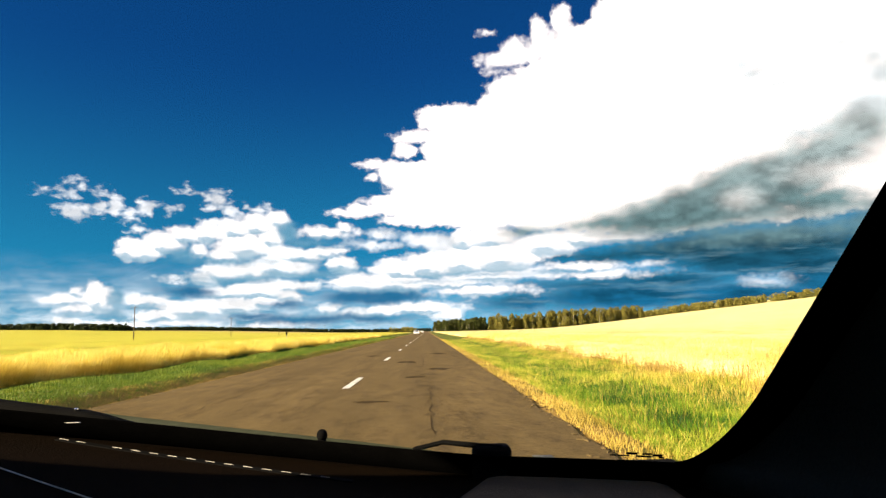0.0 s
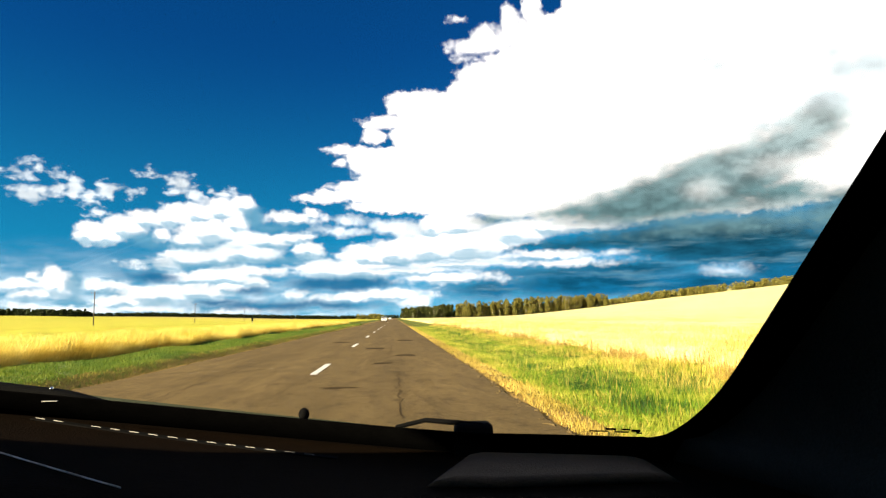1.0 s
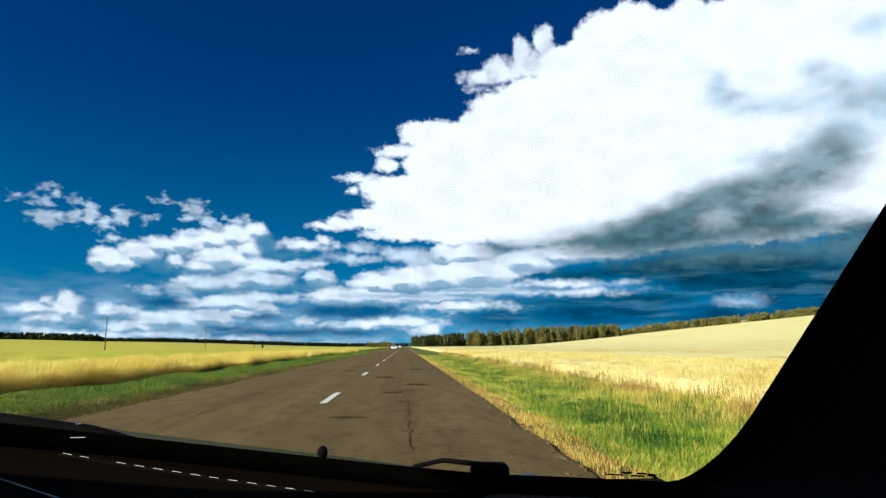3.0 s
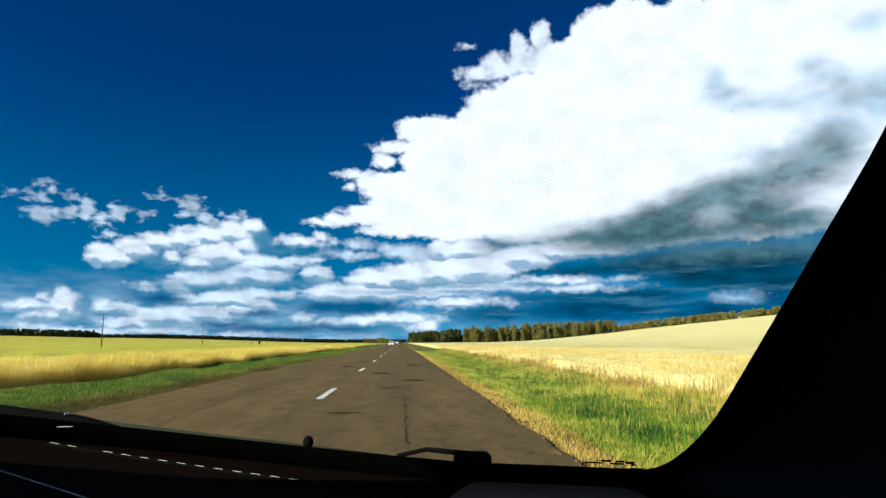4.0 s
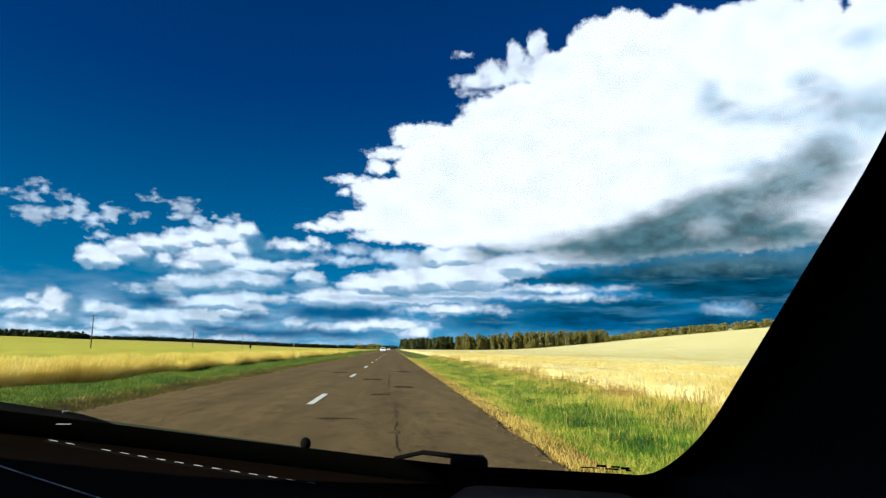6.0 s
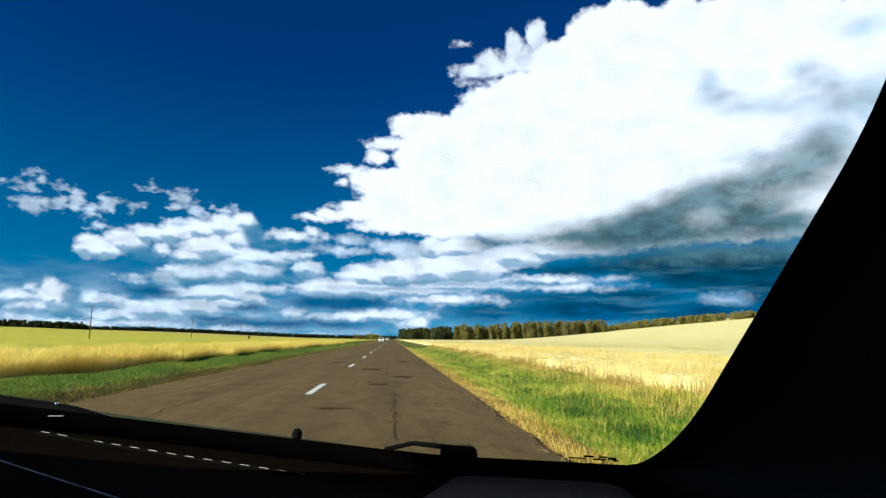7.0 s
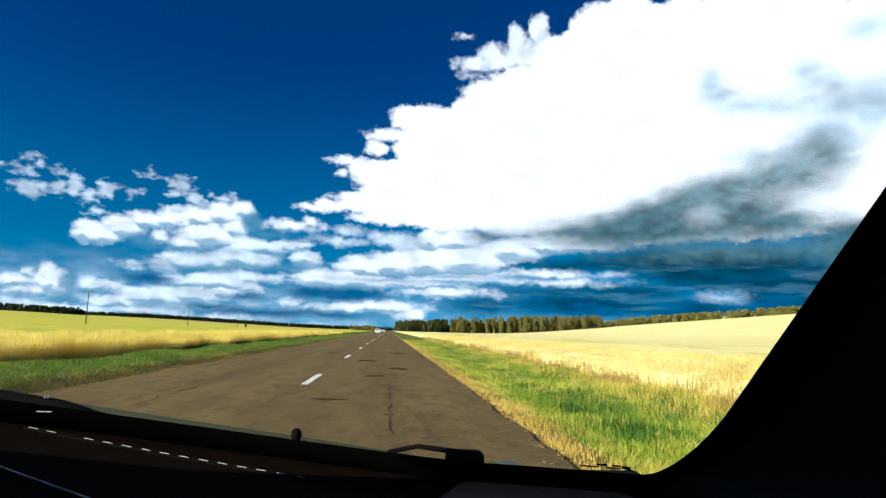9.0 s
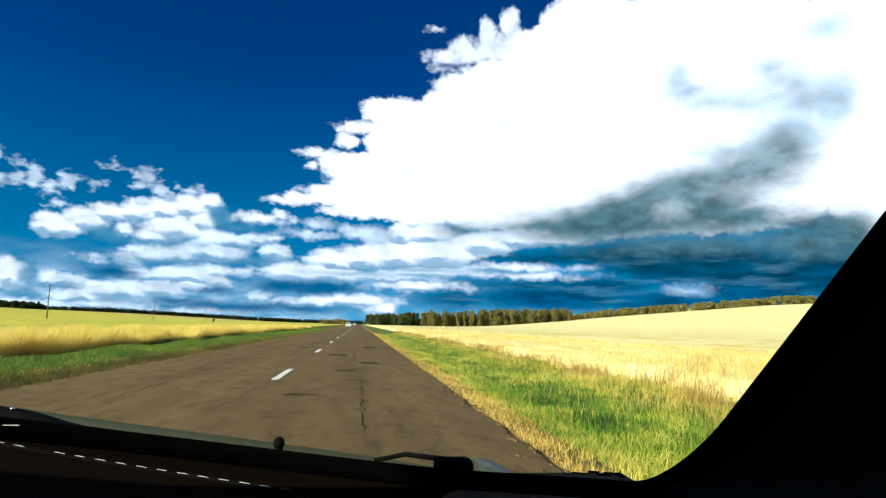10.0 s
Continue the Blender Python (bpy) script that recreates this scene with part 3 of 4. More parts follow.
# dashes of the centre line: 3 m of paint, spaced to fit the camera's view
dash = bmesh.new()
for k in range(7):
    w0, w1 = 0.07 + 0.006 * math.sin(k * 2.3), 0.07 + 0.006 * math.sin(k * 3.1 + 1)
    a = [dash.verts.new((s * (w0 if s < 0 else w1), -1.5 + k * 0.5, z)) for z in (0.0, 0.006) for s in (-1, 1)]
    if k:
        for i, j in ((0, 1), (2, 3), (0, 2), (1, 3)):
            dash.faces.new((last[i], last[j], a[j], a[i]))
    last = a
dash_me = bpy.data.meshes.new("dash")
bmesh.ops.recalc_face_normals(dash, faces=dash.faces)
dash.to_mesh(dash_me)
dash.free()
dash_me.materials.append(PAINT)
DASH_Y, DASH_STEP = 15.0, 12.6
for k in range(-1, 40):
    ob = new("dash", dash_me)
    ob.parent = road
    ob.matrix_basis = Matrix.Translation((0, DASH_Y + DASH_STEP * k, CROWN + 0.002))


def blot(cx, cy, rx, ry_, seed):
    """A thin tar patch with a ragged outline."""
    bm = bmesh.new()
    ring = []
    for k in range(26):
        a = 2 * math.pi * k / 26
        r = 1 + 0.75 * noise.noise((math.cos(a) * 1.9 + seed, math.sin(a) * 1.9, seed * 3.1)) + 0.3 * noise.noise((math.cos(a) * 6 + seed, math.sin(a) * 6, seed))
        ring.append((cx + rx * r * math.cos(a), cy + ry_ * r * math.sin(a)))
    h = [0.045 - 0.045 * abs((x + 0.275) / 3.725) ** 2.2 for x, y in ring]
    low = [bm.verts.new((x, y, z - 0.02)) for (x, y), z in zip(ring, h)]
    top = [bm.verts.new((x, y, z + 0.005)) for (x, y), z in zip(ring, h)]
    bm.faces.new(top)
    for k in range(26):
        bm.faces.new((low[k], low[k - 1], top[k - 1], top[k]))
    return bm


for k, (bx, by, sx, sy) in enumerate([(0.75, 10.9, 0.30, 0.10), (2.05, 20.0, 0.36, 0.42), (0.95, 24.5, 0.34, 0.5), (1.35, 16.6, 0.26, 0.20), (-0.9, 31.0, 0.4, 0.6), (2.2, 33.0, 0.4, 0.7)]):
    part("tar_patch", blot(bx, by, sx, sy, k + 1.0), TAR, road)


def crack(x, y0, y1, seed):
    bm = bmesh.new()
    last = None
    steps = int((y1 - y0) / 0.12)
    for k in range(steps + 1):
        y = y0 + (y1 - y0) * k / steps
        c = x + 0.10 * noise.noise((y * 1.9, seed, 0)) + 0.03 * noise.noise((y * 9.0, seed, 4))
        w = 0.009 * (0.4 + abs(noise.noise((y * 3.0, seed, 9)))) + 0.003
        z = 0.045 - 0.045 * abs((c + 0.275) / 3.725) ** 2.2 + 0.005
        row = [bm.verts.new((c - w, y, z)), bm.verts.new((c + w, y, z))]
        if last:
            bm.faces.new((last[0], last[1], row[1], row[0]))
        last = row
    return bm


part("crack", crack(1.75, 7.5, 14.0, 2.0), TAR, road)
part("crack", crack(1.55, 19.0, 30.0, 5.0), TAR, road)
part("crack", crack(-1.9, 9.5, 18.0, 8.0), TAR, road)


def crumbs(side, count, y0, y1, seed):
    """Broken bits of asphalt lying along an edge of the road."""
    rng = np.random.default_rng(seed)
    corners = np.array([(-1, -1, -1), (1, -1, -1), (1, 1, -1), (-1, 1, -1), (-0.8, -0.7, 1), (0.7, -0.8, 1), (0.8, 0.7, 1), (-0.7, 0.8, 1)])
    quads = ((0, 1, 5, 4), (1, 2, 6, 5), (2, 3, 7, 6), (3, 0, 4, 7), (4, 5, 6, 7))
    vs, fs = [], []
    for k in range(count):
        y = y0 * (y1 / y0) ** rng.uniform(0, 1)
        x = road_edge(y, side) + side * rng.normal(0.06, 0.11)
        size = np.array([rng.uniform(0.008, 0.026), rng.uniform(0.012, 0.045), rng.uniform(0.005, 0.012)])
        turn = rng.uniform(0, math.pi)
        p = corners * size * rng.uniform(0.75, 1.2, (8, 3))
        x1, y1_ = p[:, 0] * math.cos(turn) - p[:, 1] * math.sin(turn), p[:, 0] * math.sin(turn) + p[:, 1] * math.cos(turn)
        ground_z = max(float(land(x, y)), 0.0 if side * x < side * road_edge(y, side) else -1.0)
        fs += [tuple(len(vs) + i for i in q) for q in quads]
        vs += np.stack([x1 + x, y1_ + y, p[:, 2] + ground_z + size[2] * 0.8], -1).tolist()
    return tagged(new("asphalt_crumbs", mesh_of("asphalt_crumbs", vs, fs, ASPHALT)), "broken bits of asphalt along the crumbling road edge", "rubble", kind="stuff")


crumbs(1, 260, 4.5, 45, 51)
crumbs(-1, 60, 9, 60, 52)


# standing grain: a soft canopy from the field's edge outwards
def canopy(x, y, edge, tall):
    d = abs(x) - abs(edge)
    rise = float(step(0.0, 0.25 if edge < 0 else 0.7, d))
    wave = 0.16 * noise.noise((x * 0.02, y * 0.012, 5.0))
    if abs(y) < 120 and d < 50:
        wave += 0.10 * noise.noise((x * 0.5, y * 0.3, 2.0)) + 0.10 * noise.noise((x * 2.3, y * 1.7, 8.0))
    return (x, y, float(land(x, y)) - 0.06 + rise * (tall * 0.72 + wave))


def edge_wave(y):
    return 0.55 * noise.noise((y * 0.11, 0.0, 3.3)) + 0.25 * noise.noise((y * 0.45, 0.0, 6.1))


fy = list(spread([-60, 4, 40, 110, 300, 900], [14, 150, 110, 60, 40]))
right_x = list(spread([0, 2, 12, 50, 180, 470], [10, 26, 40, 30, 24]))
left_x = list(spread([0, 0.3, 2, 12, 50, 180, 700], [5, 9, 26, 40, 30, 30]))
v, f = sheet(right_x, fy, lambda d, y: canopy(FIELD_R + d + edge_wave(y) * (1 if d < 20 else 0), y, FIELD_R + edge_wave(y), 0.52))
tagged(new("grain_field", mesh_of("grain_field", v, f, GRAIN_PALE, True)), "pale golden ripe grain field rising beyond the verge", "field", kind="stuff")
v, f = sheet(left_x, fy, lambda d, y: canopy(FIELD_L - d + edge_wave(y + 50) * (1 if d < 20 else 0), y, FIELD_L + edge_wave(y + 50), 0.58))
tagged(new("grain_field", mesh_of("grain_field", v, f, GRAIN_GREEN, True)), "yellow-green ripening grain field with a shaded edge", "field", kind="stuff")


# ---- grass blades and stalks, joined ----
def tufts(rng, xs, ys, zs, tall, wide, lean, ears=False):
    """Tapered bent blades at the given places; with ears, a fat head on each. Gives verts and faces."""
    k = len(xs)
    turn = rng.uniform(0, math.pi, k)
    way = rng.uniform(0, 2 * math.pi, k)
    bend = lean * tall * rng.uniform(0.2, 1.0, k)
    base = np.stack([xs, ys, zs], -1)
    side = np.stack([np.cos(turn), np.sin(turn), np.zeros(k)], -1) * wide[:, None]
    over = np.stack([np.cos(way), np.sin(way), np.zeros(k)], -1)
    midp = base + over * (bend * 0.3)[:, None] + np.array([0, 0, 1.0]) * (tall * 0.55)[:, None]
    tip = base + over * bend[:, None] + np.array([0, 0, 1.0]) * (tall * 0.98)[:, None]
    if ears:
        neck = midp * 0.35 + tip * 0.65
        wide_head = side * 1.4
        pts = np.stack([base - side, base + side, neck + side * 0.7, neck - side * 0.7, (neck + tip) / 2 - wide_head, (neck + tip) / 2 + wide_head, tip], 1)
        quads = [(0, 1, 2, 3), (3, 2, 5, 4)]
        tris = [(4, 5, 6)]
    else:
        pts = np.stack([base - side, base + side, midp + side * 0.8, midp - side * 0.8, tip], 1)
        quads, tris = [(0, 1, 2, 3)], [(3, 2, 4)]
    w = pts.shape[1]
    start = np.arange(k)[:, None] * w
    faces = [tuple(r) for q in quads for r in (start + np.array(q)).tolist()] + [tuple(r) for q in tris for r in (start + np.array(q)).tolist()]
    return pts.reshape(-1, 3), faces


def strip(rng, count, x0, x1, y0, y1, power=1.0, clumpy=0.0):
    """Places over a strip, thicker towards the near end."""
    y = y0 * (y1 / y0) ** (rng.uniform(0, 1, count) ** power)
    x = x0 + (x1 - x0) * rng.uniform(0, 1, count)
    if clumpy:
        keep = np.sin(x * 3.1 + np.sin(y * 0.9) * 2) * np.sin(y * 1.7 + np.sin(x * 1.3) * 2) + rng.uniform(-1, 1, count) > -clumpy
        x, y = x[keep], y[keep]
    return x, y


def sow(name, label, mat, seed, count, x0, x1, y0, y1, h0, h1, w0, lean, ears=False, lift=0.0, clumpy=0.0, power=1.0, along=None):
    """Blades over a strip; along shifts them with the wavy edge of a field."""
    rng = np.random.default_rng(seed)
    x, y = strip(rng, count, x0, x1, y0, y1, power, clumpy)
    if along is not None:
        lines = np.linspace(y0, y1, 1200)
        x = x + np.interp(y, lines, [edge_wave(v + along) for v in lines])
    patch = 0.5 + 0.5 * np.sin(0.55 * y + 1.9 * np.sin(0.8 * x)) * np.sin(1.1 * x + 0.35 * y)
    tall = (h0 + (h1 - h0) * rng.uniform(0, 1, len(x)) ** 1.5) * (0.7 + 0.5 * patch)
    wide = w0 * rng.uniform(0.6, 1.3, len(x)) * (1 + y / 45.0)
    v, f = tufts(rng, x, y, land(x, y) + lift, tall, wide, lean, ears)
    return tagged(new(name, mesh_of(name, v.tolist(), f, mat)), label, "grass", kind="stuff")


sow("verge_grass", "green verge grass with lighter blades beside the asphalt", GRASS, 1, 145000, 4.1, 8.4, 4.5, 90, 0.04, 0.15, 0.0031, 0.9)
sow("verge_grass", "yellowing clumps of longer grass in the verge", DRY, 11, 9000, 4.3, 9.0, 4.5, 90, 0.08, 0.24, 0.0032, 0.9, clumpy=-0.5)
sow("rank_grass", "dark green clumps of rank grass in the verge", RANK, 13, 60000, 4.9, 7.6, 4.5, 80, 0.08, 0.22, 0.0036, 0.8, clumpy=-0.75)
sow("dry_grass", "straw-coloured dry grass along the crumbling road edge", DRY, 2, 30000, 3.55, 4.65, 4.5, 90, 0.03, 0.13, 0.0035, 0.9, clumpy=0.1)
sow("dry_grass", "yellowed grass between the green verge and the grain", DRY, 16, 15000, 6.9, 8.7, 5, 100, 0.08, 0.24, 0.0035, 0.8, clumpy=0.0)
sow("dry_grass", "tall straw-coloured seed stems standing in the green verge", DRY, 3, 2500, 4.6, 8.8, 5, 80, 0.22, 0.40, 0.0022, 0.5, True, clumpy=0.1)
sow("brown_weed", "rusty brown weeds along the edge of the grain", WEED, 12, 24000, 7.9, 9.0, 6, 110, 0.16, 0.42, 0.004, 0.6, True, clumpy=-0.6, along=0)
sow("brown_weed", "golden brown weeds scattered through the near grain", WEED, 14, 13000, 8.8, 17, 7, 120, 0.35, 0.62, 0.003, 0.6, True, clumpy=-0.7)
# dark blades carry the band of shade at the grain's foot in their colour
sow("rank_grass", "rank grass in the ditch, the shade below the grain put into its colour", RANK, 15, 45000, -8.8, -7.5, 8, 110, 0.08, 0.24, 0.006, 0.7)
sow("grain_stalk", "stray golden stalks leaning out over the ditch", STALK, 17, 5000, -8.9, -8.1, 8, 110, 0.45, 0.90, 0.0035, 0.7, True, clumpy=-0.55, along=50)
sow("verge_grass", "mown green verge grass between the road and the grain", MOWN, 4, 100000, -7.6, -4.1, 7, 120, 0.03, 0.09, 0.004, 0.8)
sow("dry_grass", "straw-coloured dry grass along the far road edge", DRY, 5, 4000, -4.5, -4.05, 7, 100, 0.03, 0.10, 0.0035, 0.9, clumpy=0.1)
sow("grain_stalk", "golden grain stalks with pale heads at the field edge", RIPE, 6, 110000, 8.5, 20, 6, 130, 0.35, 0.60, 0.0026, 0.5, True, along=0)
sow("grain_stalk", "tall golden stalks along the shaded field edge", STALK, 7, 120000, -16, -8.60, 9, 140, 0.42, 0.76, 0.003, 0.5, True, along=50)
sow("grain_stalk", "dense golden stems with shaded feet at the field edge", STALK, 18, 36000, -8.75, -8.34, 9, 140, 0.36, 0.74, 0.0032, 0.55, True, along=50)
# ---- trees ----
def leaf_cloud(rng, centres, radii, count, size):
    """Many small leaf clumps, each a bent pair of triangles, inside a few lobes."""
    pick = rng.integers(0, len(centres), count)
    d = rng.normal(size=(count, 3))
    d /= np.linalg.norm(d, axis=1)[:, None]
    p = centres[pick] + d * radii[pick] * (rng.uniform(0.35, 1.0, count) ** 0.6)[:, None]
    a = rng.normal(size=(count, 3))
    a /= np.linalg.norm(a, axis=1)[:, None]
    b = np.cross(a, rng.normal(size=(count, 3)))
    b /= np.linalg.norm(b, axis=1)[:, None]
    s = (size * rng.uniform(0.5, 1.3, count))[:, None]
    pts = np.stack([p - a * s, p + b * s * 0.7, p + a * s, p - b * s * 0.7 + np.cross(a, b) * s * 0.3], 1)
    start = np.arange(count)[:, None] * 4
    faces = [tuple(r) for q in ((0, 1, 2), (0, 2, 3)) for r in (start + np.array(q)).tolist()]
    return pts.reshape(-1, 3), faces


def tree_shape(rng, tall, slim, foot=0.16):
    """Lobes of a crown for a tree of that height."""
    k = 16
    h = np.sort(rng.uniform(foot, 0.95, k))
    h[-1] = 0.93
    reach = slim * tall * (0.055 + 0.085 * np.sin(np.clip((h + 0.12) / 1.12, 0, 1) * math.pi) ** 0.7)
    ang = rng.uniform(0, 2 * math.pi, k)
    c = np.stack([np.cos(ang) * reach, np.sin(ang) * reach, h * tall], -1)
    r = np.stack([reach * 0.9 + 0.4, reach * 0.9 + 0.4, 0.09 * tall * np.ones(k)], -1)
    return c, r


def make_tree(seed, tall, slim, count, mat, label):
    rng = np.random.default_rng(seed)
    c, r = tree_shape(rng, tall, slim, 0.07)
    tree = thing("birch_tree", (0, 0, 0), label, "tree", "trees of the shelter belt")
    bm = bmesh.new()
    bend = rng.uniform(-0.25, 0.25, 2)
    pts = [Vector((bend[0] * t * t, bend[1] * t * t, tall * 0.92 * t)) for t in (0, 0.25, 0.5, 0.75, 1)]
    for k in range(4):
        rod(bm, pts[k], pts[k + 1], 0.19 * (1 - k * 0.22), 0.19 * (1 - (k + 1) * 0.22) + 0.01, 7)
    for k in range(0, len(c), 2):
        foot = pts[0].lerp(pts[4], max(0.2, c[k][2] / tall - 0.18))
        rod(bm, foot, Vector(c[k]), 0.045, 0.015, 5)
    part("trunk", bm, BARK, tree, "pale birch trunk with limbs")
    v, f = leaf_cloud(rng, c, r, count, 0.46)
    crown = new("crown", mesh_of("crown", v.tolist(), f, mat))
    crown.parent = tree
    return tree


BELT = [make_tree(20 + k, 12.5 + 0.8 * k, (0.9, 0.75, 1.0, 0.8, 0.7, 0.95)[k], 1300, LEAF, "tall birch with dense olive-green crown in a shelter belt") for k in range(6)]
# trees of the belt's darker end, their shade partly in the leaf colour
DARK_BELT = [make_tree(40 + k, 13.0 + 0.9 * k, (1.0, 0.85, 1.1)[k], 1300, SHADY_LEAF, "dark green tree at the end of a shelter belt, part shade in its leaf colour") for k in range(3)]


def stand(first, x, y, size, turn):
    m = Matrix.Translation((x, y, float(land(x, y)) - 0.1)) @ Matrix.Rotation(turn, 4, "Z")
    t = copy_thing(first, m)
    t.scale = (size, size, size * 1.08)
    return t


rng = np.random.default_rng(77)
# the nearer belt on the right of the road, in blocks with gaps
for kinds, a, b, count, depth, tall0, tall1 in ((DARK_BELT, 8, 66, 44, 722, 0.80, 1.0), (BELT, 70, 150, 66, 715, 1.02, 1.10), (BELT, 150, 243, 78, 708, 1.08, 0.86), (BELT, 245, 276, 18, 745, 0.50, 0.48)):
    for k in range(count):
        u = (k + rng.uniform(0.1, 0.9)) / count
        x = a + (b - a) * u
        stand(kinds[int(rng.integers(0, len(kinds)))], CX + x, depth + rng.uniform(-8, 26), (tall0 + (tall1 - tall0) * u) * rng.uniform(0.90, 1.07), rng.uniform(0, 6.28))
for k, t in enumerate(BELT + DARK_BELT):
    x = CX + (76 + 26 * k if k < 6 else 14 + 18 * (k - 6))
    t.matrix_basis = Matrix.Translation((x, 735, float(land(x, 735)) - 0.1))


def far_wood(name, label, seed, count, line, tall, mat, size):
    """A wood too far off to tell its trees apart: line(t) gives the place for t from 0 to 1."""
    rng = np.random.default_rng(seed)
    vs, fs, off = [], [], 0
    for k in range(count):
        x, y = line(rng.uniform(0, 1))
        x, y = x + rng.uniform(-4, 4), y + rng.uniform(0, 40)
        h = tall * rng.uniform(0.7, 1.15)
        c, r = tree_shape(rng, h, 1.25)
        base = np.array([x, y, float(land(x, y)) - 0.4 - 0.12 * h])
        v, f = leaf_cloud(rng, c + base, r, 110, size)
        vs.append(v)
        fs += [tuple(i + off for i in q) for q in f]
        off += len(v)
    ob = new(name, mesh_of(name, np.concatenate(vs).tolist(), fs, mat))
    return tagged(ob, label, "woods", kind="stuff")


far_wood("far_wood", "long olive-green wood along the crest of the field", 31, 360, lambda t: (CX + 284 + 330 * t, 735 - 60 * t), 11.0, LEAF, 0.8)
far_wood("far_wood", "low young wood between the taller stands", 37, 60, lambda t: (CX + 246 + 60 * t, 735), 7.5, LEAF, 0.9)
# filling behind the belt; its inner shade is put into the dark leaf colour
far_wood("far_wood", "inner trees of the shelter belt, shade put into their dark leaves", 36, 190, lambda t: (CX + 12 + 230 * t, 748 - 14 * t), 12.0, DARK_LEAF, 1.2)
far_wood("far_wood", "dark distant wood across the horizon", 32, 800, lambda t: (CX - 30 - 700 * t, 1500 - 350 * t), 8.5, DARK_LEAF, 1.6)
far_wood("far_wood", "dark wooded hill beyond the grain", 33, 420, lambda t: (CX - 385 - 330 * t, 800), 9.5, DARK_LEAF, 1.4)
far_wood("far_wood", "dark distant wood behind the end of the road", 34, 60, lambda t: (CX - 40 + 140 * t, 1700), 10.0, DARK_LEAF, 1.6)
far_wood("roadside_bushes", "clump of green bushes by the far end of the road", 35, 22, lambda t: (CX - 12 - 20 * t, 520), 5.5, LEAF, 0.6)


# ---- power line ----
def power_pole(at, tall):
    pole = thing("power_pole", at, "weathered dark wooden power pole standing in the grain field", "pole", "poles of the power line")
    part("shaft", rod(bmesh.new(), (0, 0, -0.3), (0, 0, tall), 0.15, 0.10, 12), POLE_WOOD, pole, smooth=True)
    part("crossarm", box(bmesh.new(), (-0.95, -0.06, tall - 0.45), (0.95, 0.06, tall - 0.33), 0.01), POLE_WOOD, pole)
    for x in (-0.85, 0.0, 0.85):
        bm = bmesh.new()
        z = tall - 0.33 if x else tall
        rod(bm, (x, 0, z), (x, 0, z + 0.12), 0.015, 0.015, 6)
        rod(bm, (x, 0, z + 0.10), (x, 0, z + 0.18), 0.05, 0.035, 10)
        rod(bm, (x, 0, z + 0.17), (x, 0, z + 0.24), 0.045, 0.02, 10)
        part("insulator", bm, CERAMIC, pole, "brown glazed insulator")
    return pole


POLES = [(-79, 174), (-93, 305), (-97, 420), (-103, 545), (-108, 675)]
for px, py in POLES:
    power_pole((CX + px, py, float(land(CX + px, py))), 9.2)
for (ax, ay), (bx, by) in zip(POLES, POLES[1:]):
    for dx, up in ((-0.85, 9.1), (0.0, 9.42), (0.85, 9.1)):
        za, zb = float(land(CX + ax, ay)) + up, float(land(CX + bx, by)) + up
        bm = bmesh.new()
        pts = [Vector((CX + ax + dx + (bx - ax) * t, ay + (by - ay) * t, za + (zb - za) * t - 4.0 * 1.4 * t * (1 - t))) for t in [k / 12 for k in range(13)]]
        for p, q in zip(pts, pts[1:]):
            rod(bm, p, q, 0.006, 0.006, 4)
        me = bpy.data.meshes.new("power_line")
        bm.to_mesh(me)
        bm.free()
        me.materials.append(STEEL)
        tagged(new("power_line", me), "thin sagging steel wire strung between the poles", "wire", "wires of the power line")

post = thing("marker_post", (CX - 21, 96, float(land(CX - 21, 96))), "short grey post with a dark head in the grain", "post")
part("shaft", rod(bmesh.new(), (0, 0, -0.2), (0, 0, 1.15), 0.04, 0.035, 10), STEEL, post, smooth=True)
part("head", box(bmesh.new(), (-0.13, -0.04, 1.1), (0.13, 0.04, 1.5), 0.03), RUBBER, post, "dark head plate")


